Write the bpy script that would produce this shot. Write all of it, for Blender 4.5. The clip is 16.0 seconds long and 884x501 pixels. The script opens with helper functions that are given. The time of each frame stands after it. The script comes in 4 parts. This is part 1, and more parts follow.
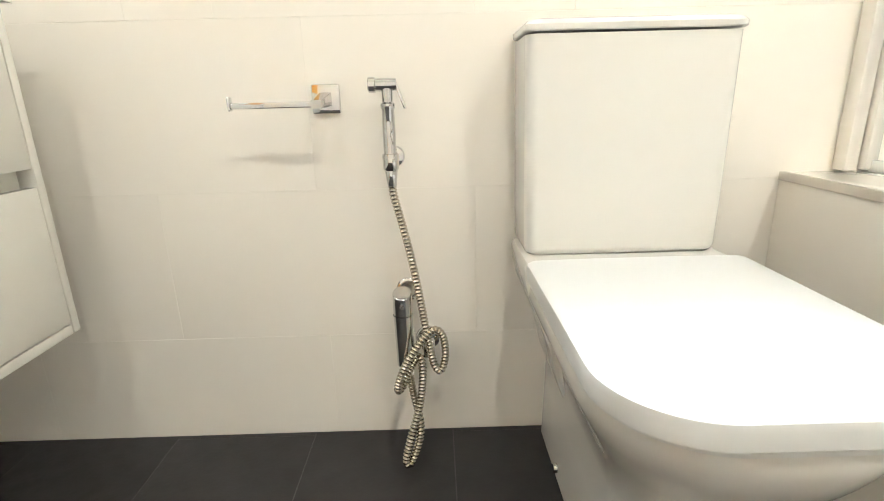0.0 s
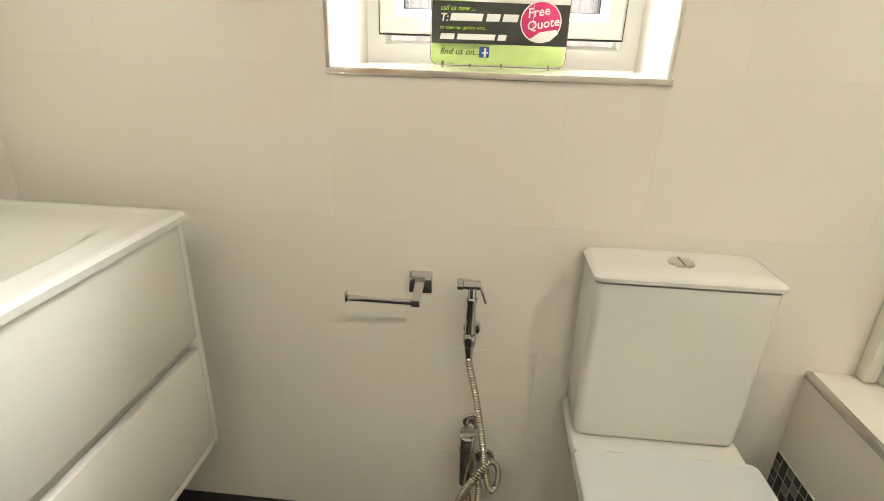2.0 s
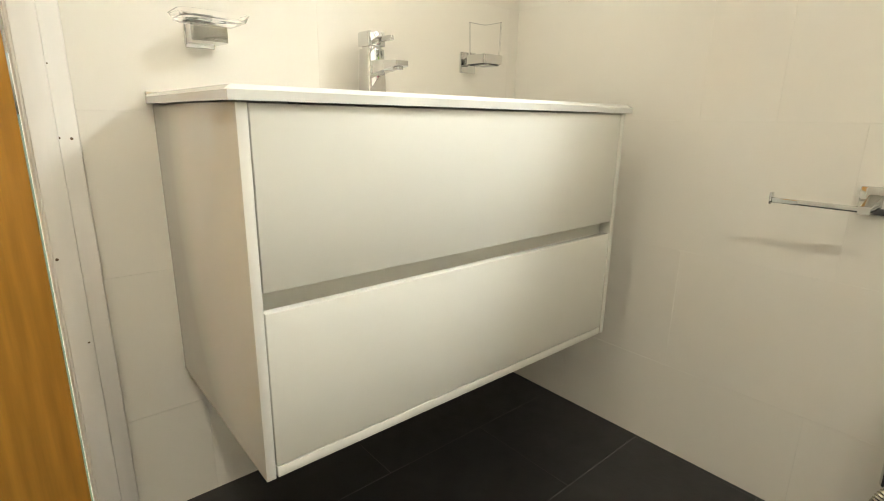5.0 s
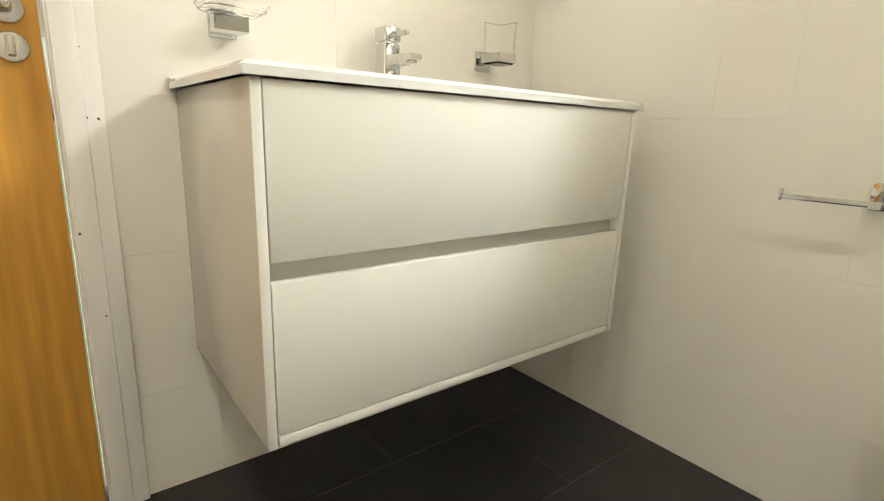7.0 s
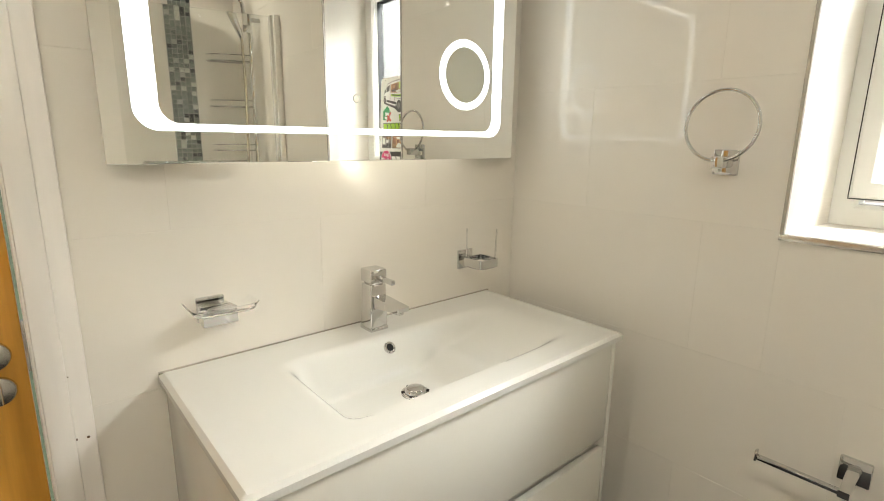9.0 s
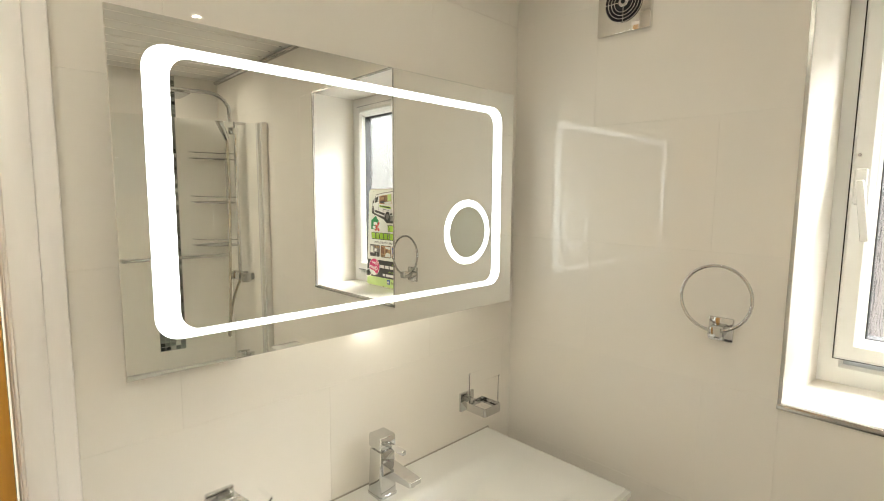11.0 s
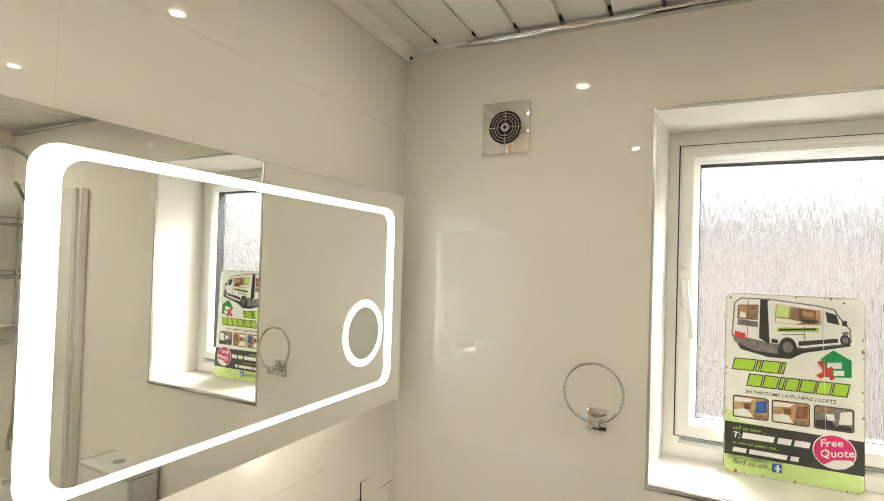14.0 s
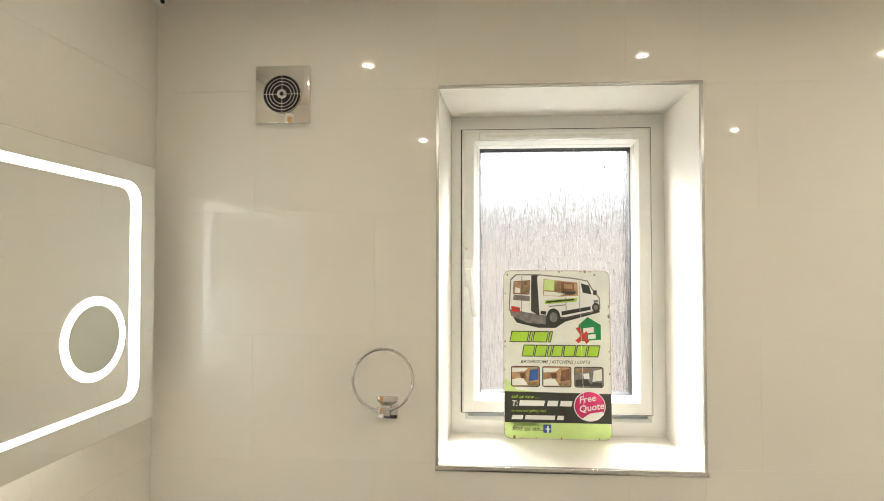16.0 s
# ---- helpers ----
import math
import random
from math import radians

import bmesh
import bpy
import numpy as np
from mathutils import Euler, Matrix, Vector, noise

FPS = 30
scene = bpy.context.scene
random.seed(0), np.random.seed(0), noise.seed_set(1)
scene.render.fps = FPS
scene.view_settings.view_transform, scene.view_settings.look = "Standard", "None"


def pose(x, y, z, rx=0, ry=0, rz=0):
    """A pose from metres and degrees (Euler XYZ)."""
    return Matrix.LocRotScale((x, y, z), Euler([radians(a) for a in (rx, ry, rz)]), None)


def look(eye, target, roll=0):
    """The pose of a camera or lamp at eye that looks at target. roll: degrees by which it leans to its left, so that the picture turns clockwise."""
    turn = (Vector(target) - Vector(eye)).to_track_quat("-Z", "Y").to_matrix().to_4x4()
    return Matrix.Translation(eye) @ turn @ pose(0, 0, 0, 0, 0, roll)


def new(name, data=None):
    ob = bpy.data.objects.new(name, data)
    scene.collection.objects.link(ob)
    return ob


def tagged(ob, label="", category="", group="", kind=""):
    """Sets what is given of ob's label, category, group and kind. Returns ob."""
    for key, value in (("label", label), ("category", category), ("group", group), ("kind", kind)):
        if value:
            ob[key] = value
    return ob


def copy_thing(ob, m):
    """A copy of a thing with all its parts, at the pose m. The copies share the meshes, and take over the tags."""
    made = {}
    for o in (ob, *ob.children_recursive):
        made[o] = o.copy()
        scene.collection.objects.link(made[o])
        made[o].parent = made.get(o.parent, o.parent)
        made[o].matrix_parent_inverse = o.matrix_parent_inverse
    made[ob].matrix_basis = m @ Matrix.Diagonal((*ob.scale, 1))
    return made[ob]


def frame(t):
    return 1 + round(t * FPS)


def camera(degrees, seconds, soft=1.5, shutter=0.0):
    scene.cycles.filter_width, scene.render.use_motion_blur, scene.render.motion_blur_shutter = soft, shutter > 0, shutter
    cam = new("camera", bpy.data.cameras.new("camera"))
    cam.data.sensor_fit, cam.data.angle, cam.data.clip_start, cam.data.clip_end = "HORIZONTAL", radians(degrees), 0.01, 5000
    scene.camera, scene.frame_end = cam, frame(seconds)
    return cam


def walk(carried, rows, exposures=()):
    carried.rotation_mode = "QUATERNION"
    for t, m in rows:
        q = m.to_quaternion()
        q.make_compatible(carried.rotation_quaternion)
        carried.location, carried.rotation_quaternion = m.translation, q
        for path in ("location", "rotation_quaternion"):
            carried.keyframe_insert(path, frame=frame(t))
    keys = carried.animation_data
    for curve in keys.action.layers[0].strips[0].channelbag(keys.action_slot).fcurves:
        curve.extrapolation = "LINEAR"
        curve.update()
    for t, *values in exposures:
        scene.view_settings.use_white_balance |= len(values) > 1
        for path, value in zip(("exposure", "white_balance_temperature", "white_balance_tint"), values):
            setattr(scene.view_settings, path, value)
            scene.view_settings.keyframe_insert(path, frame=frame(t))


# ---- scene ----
cam = camera(82.7, 16.0, soft=1.0)
PATH = [
    (0, (1.109, -0.97, 0.702), (1.123, 0.949, 0.136), -1.5),
    (0.5, (1.082, -1.024, 0.807), (1.133, 0.913, 0.312), -1.2),
    (1, (1.051, -1.057, 1.016), (1.149, 0.862, 0.461), -0.3),
    (1.5, (1.039, -1.052, 1.167), (1.09, 0.818, 0.46), 0.8),
    (2, (1.035, -1.003, 1.202), (0.889, 0.841, 0.443), 1.9),
    (2.5, (0.959, -1.025, 1.191), (0.656, 0.779, 0.382), 2.8),
    (3, (0.97, -1.077, 1.116), (0.273, 0.616, 0.312), 2.3),
    (3.5, (1.012, -1.132, 1.053), (-0.04, 0.401, 0.316), 0.7),
    (4, (1.045, -1.17, 0.978), (-0.23, 0.22, 0.312), 0.4),
    (4.5, (1.068, -1.206, 0.903), (-0.345, 0.096, 0.35), 0.2),
    (4.7, (1.08, -1.217, 0.879), (-0.365, 0.061, 0.35), 0.4),
    (6.8, (1.141, -1.222, 0.786), (-0.383, -0.017, 0.312), 2.0),
    (7, (1.134, -1.218, 0.805), (-0.395, -0.015, 0.342), 2.0),
    (7.5, (1.091, -1.209, 0.899), (-0.423, 0.03, 0.482), 2.3),
    (8, (1.05, -1.195, 1.041), (-0.43, 0.084, 0.625), 1.8),
    (8.5, (1.047, -1.191, 1.201), (-0.429, 0.092, 0.781), 0.8),
    (9, (1.036, -1.186, 1.334), (-0.442, 0.091, 0.904), 0.8),
    (9.2, (1.018, -1.184, 1.385), (-0.458, 0.091, 0.945), 0.9),
    (11.3, (0.957, -1.25, 1.614), (-0.459, 0.15, 1.433), 0.6),
    (11.5, (0.969, -1.252, 1.63), (-0.454, 0.145, 1.475), 0.4),
    (12, (0.983, -1.248, 1.663), (-0.457, 0.139, 1.585), 0.3),
    (12.5, (0.986, -1.241, 1.688), (-0.453, 0.148, 1.693), 0.5),
    (13, (0.967, -1.245, 1.69), (-0.381, 0.232, 1.714), 1.5),
    (13.5, (0.892, -1.293, 1.688), (-0.266, 0.337, 1.724), 2.1),
    (14, (0.806, -1.354, 1.686), (-0.075, 0.441, 1.731), 1.9),
    (14.5, (0.73, -1.395, 1.671), (0.179, 0.526, 1.74), 1.5),
    (15, (0.731, -1.384, 1.666), (0.357, 0.579, 1.732), 1.5),
    (15.5, (0.747, -1.346, 1.656), (0.51, 0.639, 1.711), 1.2),
    (16, (0.809, -1.237, 1.647), (0.691, 0.758, 1.7), 0.1),
]
walk(cam, [(t, look(e, g, r)) for t, e, g, r in PATH],
     exposures=[(0.0, 1.22, 6050, 7), (0.5, 0.92, 6250, 7), (1.0, 0.58, 6500, 7), (2.0, 0.26, 6750, 6), (3.5, 0.20, 6800, 6), (4.5, 0.42, 6750, 4), (7.0, 0.50, 6650, 2),
                (8.0, 0.14, 6650, 5), (9.0, -0.04, 6700, 6), (11.5, -0.03, 6750, 6), (14.0, 0.01, 6750, 6), (16.0, -0.03, 6750, 6)])

# ---- world, daylight and lamps ----
world = bpy.data.worlds.new("sky")
scene.world = world
world.use_nodes = True
wn = world.node_tree
sky = wn.nodes.new("ShaderNodeTexSky")
sky.sky_type = "NISHITA"
sky.sun_disc = False
sky.sun_elevation = radians(35)
sky.sun_rotation = radians(200)
sky.dust_density = 4.0
wn.nodes["Background"].inputs["Strength"].default_value = 0.15
wn.links.new(sky.outputs["Color"], wn.nodes["Background"].inputs["Color"])


def lamp(name, kind, m, energy, color, **settings):
    data = bpy.data.lights.new(name, kind)
    data.energy, data.color = energy, color
    for key, value in settings.items():
        if key == "size":
            data.size = value
        elif key == "size_y":
            data.shape, data.size_y = "RECTANGLE", value
        elif key == "disk":
            data.shape, data.size = "DISK", value
        elif key == "angle":
            data.angle = value
        elif key == "spread":
            data.spread = value
    ob = new(name, data)
    ob.matrix_world = m
    return ob


lamp("sun", "SUN", look((-3, -8, 9), (1, 0, 0)), 4.5, (1.0, 0.96, 0.9), angle=radians(20))
# sky light that falls in through the window, from above it outside
lamp("window_skylight", "AREA", look((1.05, 1.05, 2.65), (1.05, 0.0, 1.5)), 420.0, (0.95, 0.97, 1.0), size=2.6, size_y=0.6)
DOWNLIGHTS = [(0.45, -0.47), (1.37, -0.44), (2.15, -0.46), (0.54, -1.53), (1.37, -1.5), (2.15, -1.4)]
WATTS = [0.9, 0.45, 3.4, 3.8, 5.2, 6.8]
CEIL = 2.345
for (dx, dy), watts in zip(DOWNLIGHTS, WATTS):
    lamp("downlight_lamp", "AREA", pose(dx, dy, CEIL - 0.012), watts, (1.0, 0.95, 0.855), disk=0.034, spread=radians(174))

# ---- materials ----


def material(name, color, rough=0.5, metal=0.0, spec=0.5, vary=0.03, scale=6.0, bump=0.0, bump_scale=40.0, coat=0.0,
             trans=0.0, ior=1.45, emit=0.0, emit_color=None, stretch=(1, 1, 1), rough_vary=0.0, piece=0.0, bump_depth=0.004):
    m = bpy.data.materials.new(name)
    m.use_nodes = True
    nt = m.node_tree
    b = nt.nodes["Principled BSDF"]
    b.inputs["Roughness"].default_value = rough
    b.inputs["Metallic"].default_value = metal
    b.inputs["Specular IOR Level"].default_value = spec
    b.inputs["IOR"].default_value = ior
    b.inputs["Coat Weight"].default_value = coat
    b.inputs["Coat Roughness"].default_value = 0.03
    b.inputs["Transmission Weight"].default_value = trans
    b.inputs["Base Color"].default_value = (*color, 1)
    if emit:
        b.inputs["Emission Color"].default_value = (*(emit_color or color), 1)
        b.inputs["Emission Strength"].default_value = emit
    if vary or bump or rough_vary:
        co = nt.nodes.new("ShaderNodeTexCoord")
        mp = nt.nodes.new("ShaderNodeMapping")
        mp.inputs["Scale"].default_value = stretch
        nt.links.new(co.outputs["Object"], mp.inputs["Vector"])
    if vary:
        n1 = nt.nodes.new("ShaderNodeTexNoise")
        n1.inputs["Scale"].default_value = scale
        n1.inputs["Detail"].default_value = 6.0
        nt.links.new(mp.outputs["Vector"], n1.inputs["Vector"])
        ramp = nt.nodes.new("ShaderNodeMapRange")
        ramp.inputs["From Min"].default_value, ramp.inputs["From Max"].default_value = 0.3, 0.7
        ramp.inputs["To Min"].default_value, ramp.inputs["To Max"].default_value = 1 - vary, 1 + vary
        nt.links.new(n1.outputs["Fac"], ramp.inputs["Value"])
        mul = nt.nodes.new("ShaderNodeVectorMath")
        mul.operation = "SCALE"
        mul.inputs[0].default_value = color
        last = ramp.outputs["Result"]
        if piece:
            oi = nt.nodes.new("ShaderNodeObjectInfo")
            pr = nt.nodes.new("ShaderNodeMapRange")
            pr.inputs["To Min"].default_value, pr.inputs["To Max"].default_value = 1 - piece, 1 + piece
            nt.links.new(oi.outputs["Random"], pr.inputs["Value"])
            mm = nt.nodes.new("ShaderNodeMath")
            mm.operation = "MULTIPLY"
            nt.links.new(last, mm.inputs[0])
            nt.links.new(pr.outputs["Result"], mm.inputs[1])
            last = mm.outputs[0]
        nt.links.new(last, mul.inputs["Scale"])
        nt.links.new(mul.outputs["Vector"], b.inputs["Base Color"])
    if rough_vary:
        n3 = nt.nodes.new("ShaderNodeTexNoise")
        n3.inputs["Scale"].default_value = scale * 2.7
        n3.inputs["Detail"].default_value = 4.0
        nt.links.new(mp.outputs["Vector"], n3.inputs["Vector"])
        rr = nt.nodes.new("ShaderNodeMapRange")
        rr.inputs["From Min"].default_value, rr.inputs["From Max"].default_value = 0.3, 0.7
        rr.inputs["To Min"].default_value, rr.inputs["To Max"].default_value = max(0.0, rough - rough_vary), rough + rough_vary
        nt.links.new(n3.outputs["Fac"], rr.inputs["Value"])
        nt.links.new(rr.outputs["Result"], b.inputs["Roughness"])
    if bump:
        n2 = nt.nodes.new("ShaderNodeTexNoise")
        n2.inputs["Scale"].default_value = bump_scale
        n2.inputs["Detail"].default_value = 5.0
        nt.links.new(mp.outputs["Vector"], n2.inputs["Vector"])
        bp = nt.nodes.new("ShaderNodeBump")
        bp.inputs["Strength"].default_value = bump
        bp.inputs["Distance"].default_value = bump_depth
        nt.links.new(n2.outputs["Fac"], bp.inputs["Height"])
        nt.links.new(bp.outputs["Normal"], b.inputs["Normal"])
    return m


M_TILE = material("gloss_cream_tile", (0.80, 0.755, 0.68), 0.0, spec=0.6, vary=0.015, scale=2.5, bump=0.0012, bump_scale=4.0, piece=0.006)
M_GROUT = material("cream_grout", (0.775, 0.73, 0.655), 0.6, vary=0.05, scale=30)
M_FLOOR = material("charcoal_floor_tile", (0.022, 0.020, 0.020), 0.42, vary=0.25, scale=9, bump=0.08, bump_scale=120, rough_vary=0.08, piece=0.12)
M_FGROUT = material("grey_floor_grout", (0.09, 0.085, 0.08), 0.9, vary=0.15, scale=40)
M_CEIL = material("white_pvc_panel", (0.86, 0.83, 0.77), 0.16, vary=0.015, scale=4)
M_PAINT = material("white_gloss_paint", (0.85, 0.81, 0.76), 0.28, vary=0.04, scale=9, bump=0.10, bump_scale=22, stretch=(3, 3, 0.4))
M_CERAMIC = material("white_glazed_ceramic", (0.69, 0.675, 0.63), 0.06, vary=0.01, scale=3, coat=0.3)
M_SEAT = material("white_thermoset_plastic", (0.60, 0.605, 0.592), 0.34, spec=0.35, vary=0.01, scale=4)
M_LACQ = material("white_gloss_lacquer", (0.69, 0.668, 0.605), 0.14, vary=0.012, scale=3)
M_LACQ_IN = material("white_recess_lacquer", (0.72, 0.70, 0.63), 0.3, vary=0.02, scale=5)
M_CHROME = material("polished_chrome", (0.66, 0.66, 0.65), 0.03, metal=1.0, vary=0.03, scale=30)
M_STEEL = material("brushed_steel", (0.62, 0.60, 0.56), 0.25, metal=1.0, vary=0.05, scale=60)
M_EDGE = material("satin_aluminium", (0.62, 0.60, 0.55), 0.20, metal=0.6, vary=0.05, scale=20)
M_RAIL = material("bright_anodised_rail", (0.84, 0.81, 0.75), 0.12, metal=0.35, vary=0.03, scale=20)
M_PLATE = material("bright_chrome_plate", (0.80, 0.79, 0.76), 0.06, metal=1.0, vary=0.03, scale=20)
M_HOSE = material("chrome_hose_band", (0.56, 0.52, 0.43), 0.16, metal=1.0, vary=0.06, scale=50)
M_MIRROR = material("mirror_silver", (0.90, 0.91, 0.89), 0.0, metal=1.0, vary=0.0)
M_MAG = material("magnifier_silver", (0.70, 0.74, 0.70), 0.12, metal=1.0, vary=0.0)
M_LED = material("frosted_led_band", (0.95, 0.98, 1.0), 0.5, vary=0.0, emit=3.8, emit_color=(0.86, 0.94, 1.0))
M_BULB = material("downlight_lens", (1.0, 0.95, 0.85), 0.4, vary=0.0, emit=14.0, emit_color=(1.0, 0.9, 0.74))
M_UPVC = material("white_upvc", (0.84, 0.83, 0.79), 0.22, vary=0.015, scale=5)
M_GASKET = material("black_rubber_gasket", (0.02, 0.02, 0.02), 0.6, vary=0.1, scale=30)
M_DARK = material("dark_void", (0.012, 0.012, 0.012), 0.8, vary=0.1, scale=20)
M_OAK = material("orange_oak_veneer", (0.60, 0.30, 0.055), 0.28, vary=0.16, scale=7, stretch=(9, 9, 0.6), bump=0.04, bump_scale=30)
M_GLASS = material("clear_glass", (1, 1, 1), 0.0, vary=0.0, trans=1.0, ior=1.12)
M_SCREEN = material("bath_screen_glass", (0.985, 1.0, 0.99), 0.0, vary=0.0, trans=1.0, ior=1.3)
M_PANE = material("obscure_rain_glass", (0.97, 0.98, 1.0), 0.20, vary=0.0, trans=1.0, ior=1.4, bump=1.0, bump_scale=260.0, bump_depth=0.006, stretch=(1.0, 1.0, 0.07))
M_MOS = [material("mosaic_black", (0.035, 0.038, 0.036), 0.12, vary=0.2, scale=20, piece=0.3),
         material("mosaic_grey", (0.17, 0.185, 0.165), 0.14, vary=0.2, scale=20, piece=0.3),
         material("mosaic_pearl", (0.50, 0.50, 0.44), 0.15, vary=0.1, scale=20, piece=0.2)]
M_MGROUT = material("mosaic_grout", (0.35, 0.34, 0.30), 0.8, vary=0.1, scale=40)
M_BROWN_CHIP = material("bare_timber_chip", (0.16, 0.11, 0.07), 0.9, vary=0.3, scale=200)
# brick greyed and slate paled: haze of the frosted pane put into their colour
M_BRICK = material("far_hazed_brick", (0.43, 0.40, 0.41), 0.9, vary=0.25, scale=3)
M_SLATE = material("far_hazed_slate", (0.58, 0.64, 0.72), 0.8, vary=0.2, scale=3)
M_GRASS = material("far_ground", (0.07, 0.09, 0.05), 0.95, vary=0.3, scale=0.8)

# ---- building helpers ----


def origin_of(ob):
    while ob.parent:
        ob = ob.parent
    return ob.location.copy()


def link(name, bm, mat, parent=None, label="", smooth=True, angle=32):
    base = origin_of(parent) if parent else Vector((0, 0, 0))
    bmesh.ops.translate(bm, verts=bm.verts, vec=-base)
    bmesh.ops.recalc_face_normals(bm, faces=bm.faces)
    me = bpy.data.meshes.new(name)
    bm.to_mesh(me)
    bm.free()
    me.materials.append(mat)
    if smooth:
        for p in me.polygons:
            p.use_smooth = True
        me.set_sharp_from_angle(angle=radians(angle))
    ob = new(name, me)
    if parent:
        ob.parent = parent
    if label:
        ob["label"] = label
    return ob


def part(name, bm, mat, parent, label=""):
    return link(name, bm, mat, parent, label)


def thing(name, at, label, category, group="", kind=""):
    ob = new(name)
    ob.empty_display_size = 0.05
    ob.location = at
    return tagged(ob, label, category, group, kind)


def box(x0, x1, y0, y1, z0, z1, bevel=0.0, seg=2, bm=None):
    made = bmesh.new()
    r = bmesh.ops.create_cube(made, size=1.0)
    for v in r["verts"]:
        v.co = Vector(((x0 + x1) / 2 + v.co.x * (x1 - x0), (y0 + y1) / 2 + v.co.y * (y1 - y0), (z0 + z1) / 2 + v.co.z * (z1 - z0)))
    if bevel:
        bmesh.ops.bevel(made, geom=made.edges[:], offset=bevel, segments=seg, profile=0.5, affect="EDGES")
    if bm is None:
        return made
    return join(bm, made)


def join(bm, other):
    me = bpy.data.meshes.new("join")
    other.to_mesh(me)
    other.free()
    bm.from_mesh(me)
    bpy.data.meshes.remove(me)
    return bm


def cyl(p0, p1, r0, r1=None, n=32, bevel=0.0, bm=None):
    """A round bar between two points."""
    r1 = r0 if r1 is None else r1
    a, b = Vector(p0), Vector(p1)
    made = bmesh.new()
    bmesh.ops.create_cone(made, cap_ends=True, segments=n, radius1=r0, radius2=r1, depth=(b - a).length)
    if bevel:
        ed = [e for e in made.edges if abs(e.verts[0].co.z - e.verts[1].co.z) < 1e-6]
        bmesh.ops.bevel(made, geom=ed, offset=bevel, segments=2, profile=0.5, affect="EDGES")
    q = (b - a).to_track_quat("Z", "Y").to_matrix().to_4x4()
    bmesh.ops.transform(made, matrix=Matrix.Translation((a + b) / 2) @ q, verts=made.verts)
    return made if bm is None else join(bm, made)


def smooth_path(points, steps=10):
    """Catmull-Rom through the points."""
    p = [Vector(q) for q in points]
    p = [p[0] * 2 - p[1]] + p + [p[-1] * 2 - p[-2]]
    out = []
    for i in range(1, len(p) - 2):
        for k in range(steps):
            t = k / steps
            out.append(0.5 * ((2 * p[i]) + (p[i + 1] - p[i - 1]) * t + (2 * p[i - 1] - 5 * p[i] + 4 * p[i + 1] - p[i + 2]) * t * t
                              + (3 * p[i] - p[i - 1] - 3 * p[i + 1] + p[i + 2]) * t ** 3))
    out.append(p[-2])
    return out


def tube(path, radius, n=12, closed=False, bm=None, radii=None):
    made = bmesh.new()
    rings, normal = [], None
    m = len(path)
    for i, c in enumerate(path):
        if closed:
            d = (path[(i + 1) % m] - path[i - 1]).normalized()
        else:
            d = (path[min(i + 1, m - 1)] - path[max(i - 1, 0)]).normalized()
        if normal is None:
            normal = d.orthogonal().normalized()
        normal = (normal - d * normal.dot(d)).normalized()
        side = d.cross(normal)
        r = radii[i] if radii else radius
        rings.append([made.verts.new(c + (normal * math.cos(a) + side * math.sin(a)) * r) for a in (2 * math.pi * k / n for k in range(n))])
    for i in range(m if closed else m - 1):
        a, b = rings[i], rings[(i + 1) % m]
        for k in range(n):
            made.faces.new((a[k], a[(k + 1) % n], b[(k + 1) % n], b[k]))
    if not closed:
        made.faces.new(rings[0])
        made.faces.new(rings[-1][::-1])
    return made if bm is None else join(bm, made)


def loft(sections, cap=True):
    """Skin a stack of closed loops that hold the same number of points."""
    made = bmesh.new()
    rows = [[made.verts.new(p) for p in s] for s in sections]
    n = len(rows[0])
    for a, b in zip(rows, rows[1:]):
        for k in range(n):
            made.faces.new((a[k], a[(k + 1) % n], b[(k + 1) % n], b[k]))
    if cap:
        made.faces.new(rows[0][::-1])
        made.faces.new(rows[-1])
    return made


def round_rect(u0, u1, v0, v1, r, n=8):
    """Corner-rounded rectangle outline; r is one radius or four (u1v1, u0v1, u0v0, u1v0)."""
    rs = (r,) * 4 if isinstance(r, (int, float)) else r
    out = []
    for k, (cu, cv, su, sv) in enumerate(((u1, v1, -1, -1), (u0, v1, 1, -1), (u0, v0, 1, 1), (u1, v0, -1, 1))):
        rr = rs[k]
        for j in range(n + 1):
            a = math.pi / 2 * (k + j / n)
            out.append((cu + su * rr + rr * math.cos(a), cv + sv * rr + rr * math.sin(a)))
    return out


def ring_plate(outer, inner, to_front, to_back):
    """A flat frame between two outlines of equal count, with thickness."""
    made = bmesh.new()
    loops = [[made.verts.new(f(*p)) for p in o] for o, f in ((outer, to_front), (inner, to_front), (inner, to_back), (outer, to_back))]
    n = len(outer)
    for a, b in zip(loops, loops[1:] + loops[:1]):
        for k in range(n):
            made.faces.new((a[k], a[(k + 1) % n], b[(k + 1) % n], b[k]))
    return made


def subtract(rects, hole):
    out = []
    for a0, a1, b0, b1 in rects:
        h0, h1, g0, g1 = hole
        if h1 <= a0 or h0 >= a1 or g1 <= b0 or g0 >= b1:
            out.append((a0, a1, b0, b1))
            continue
        if h0 > a0:
            out.append((a0, h0, b0, b1))
        if h1 < a1:
            out.append((h1, a1, b0, b1))
        m0, m1 = max(a0, h0), min(a1, h1)
        if g0 > b0:
            out.append((m0, m1, b0, g0))
        if g1 < b1:
            out.append((m0, m1, g1, b1))
    return [q for q in out if q[1] - q[0] > 0.004 and q[3] - q[2] > 0.004]


TILE_MESH = {}


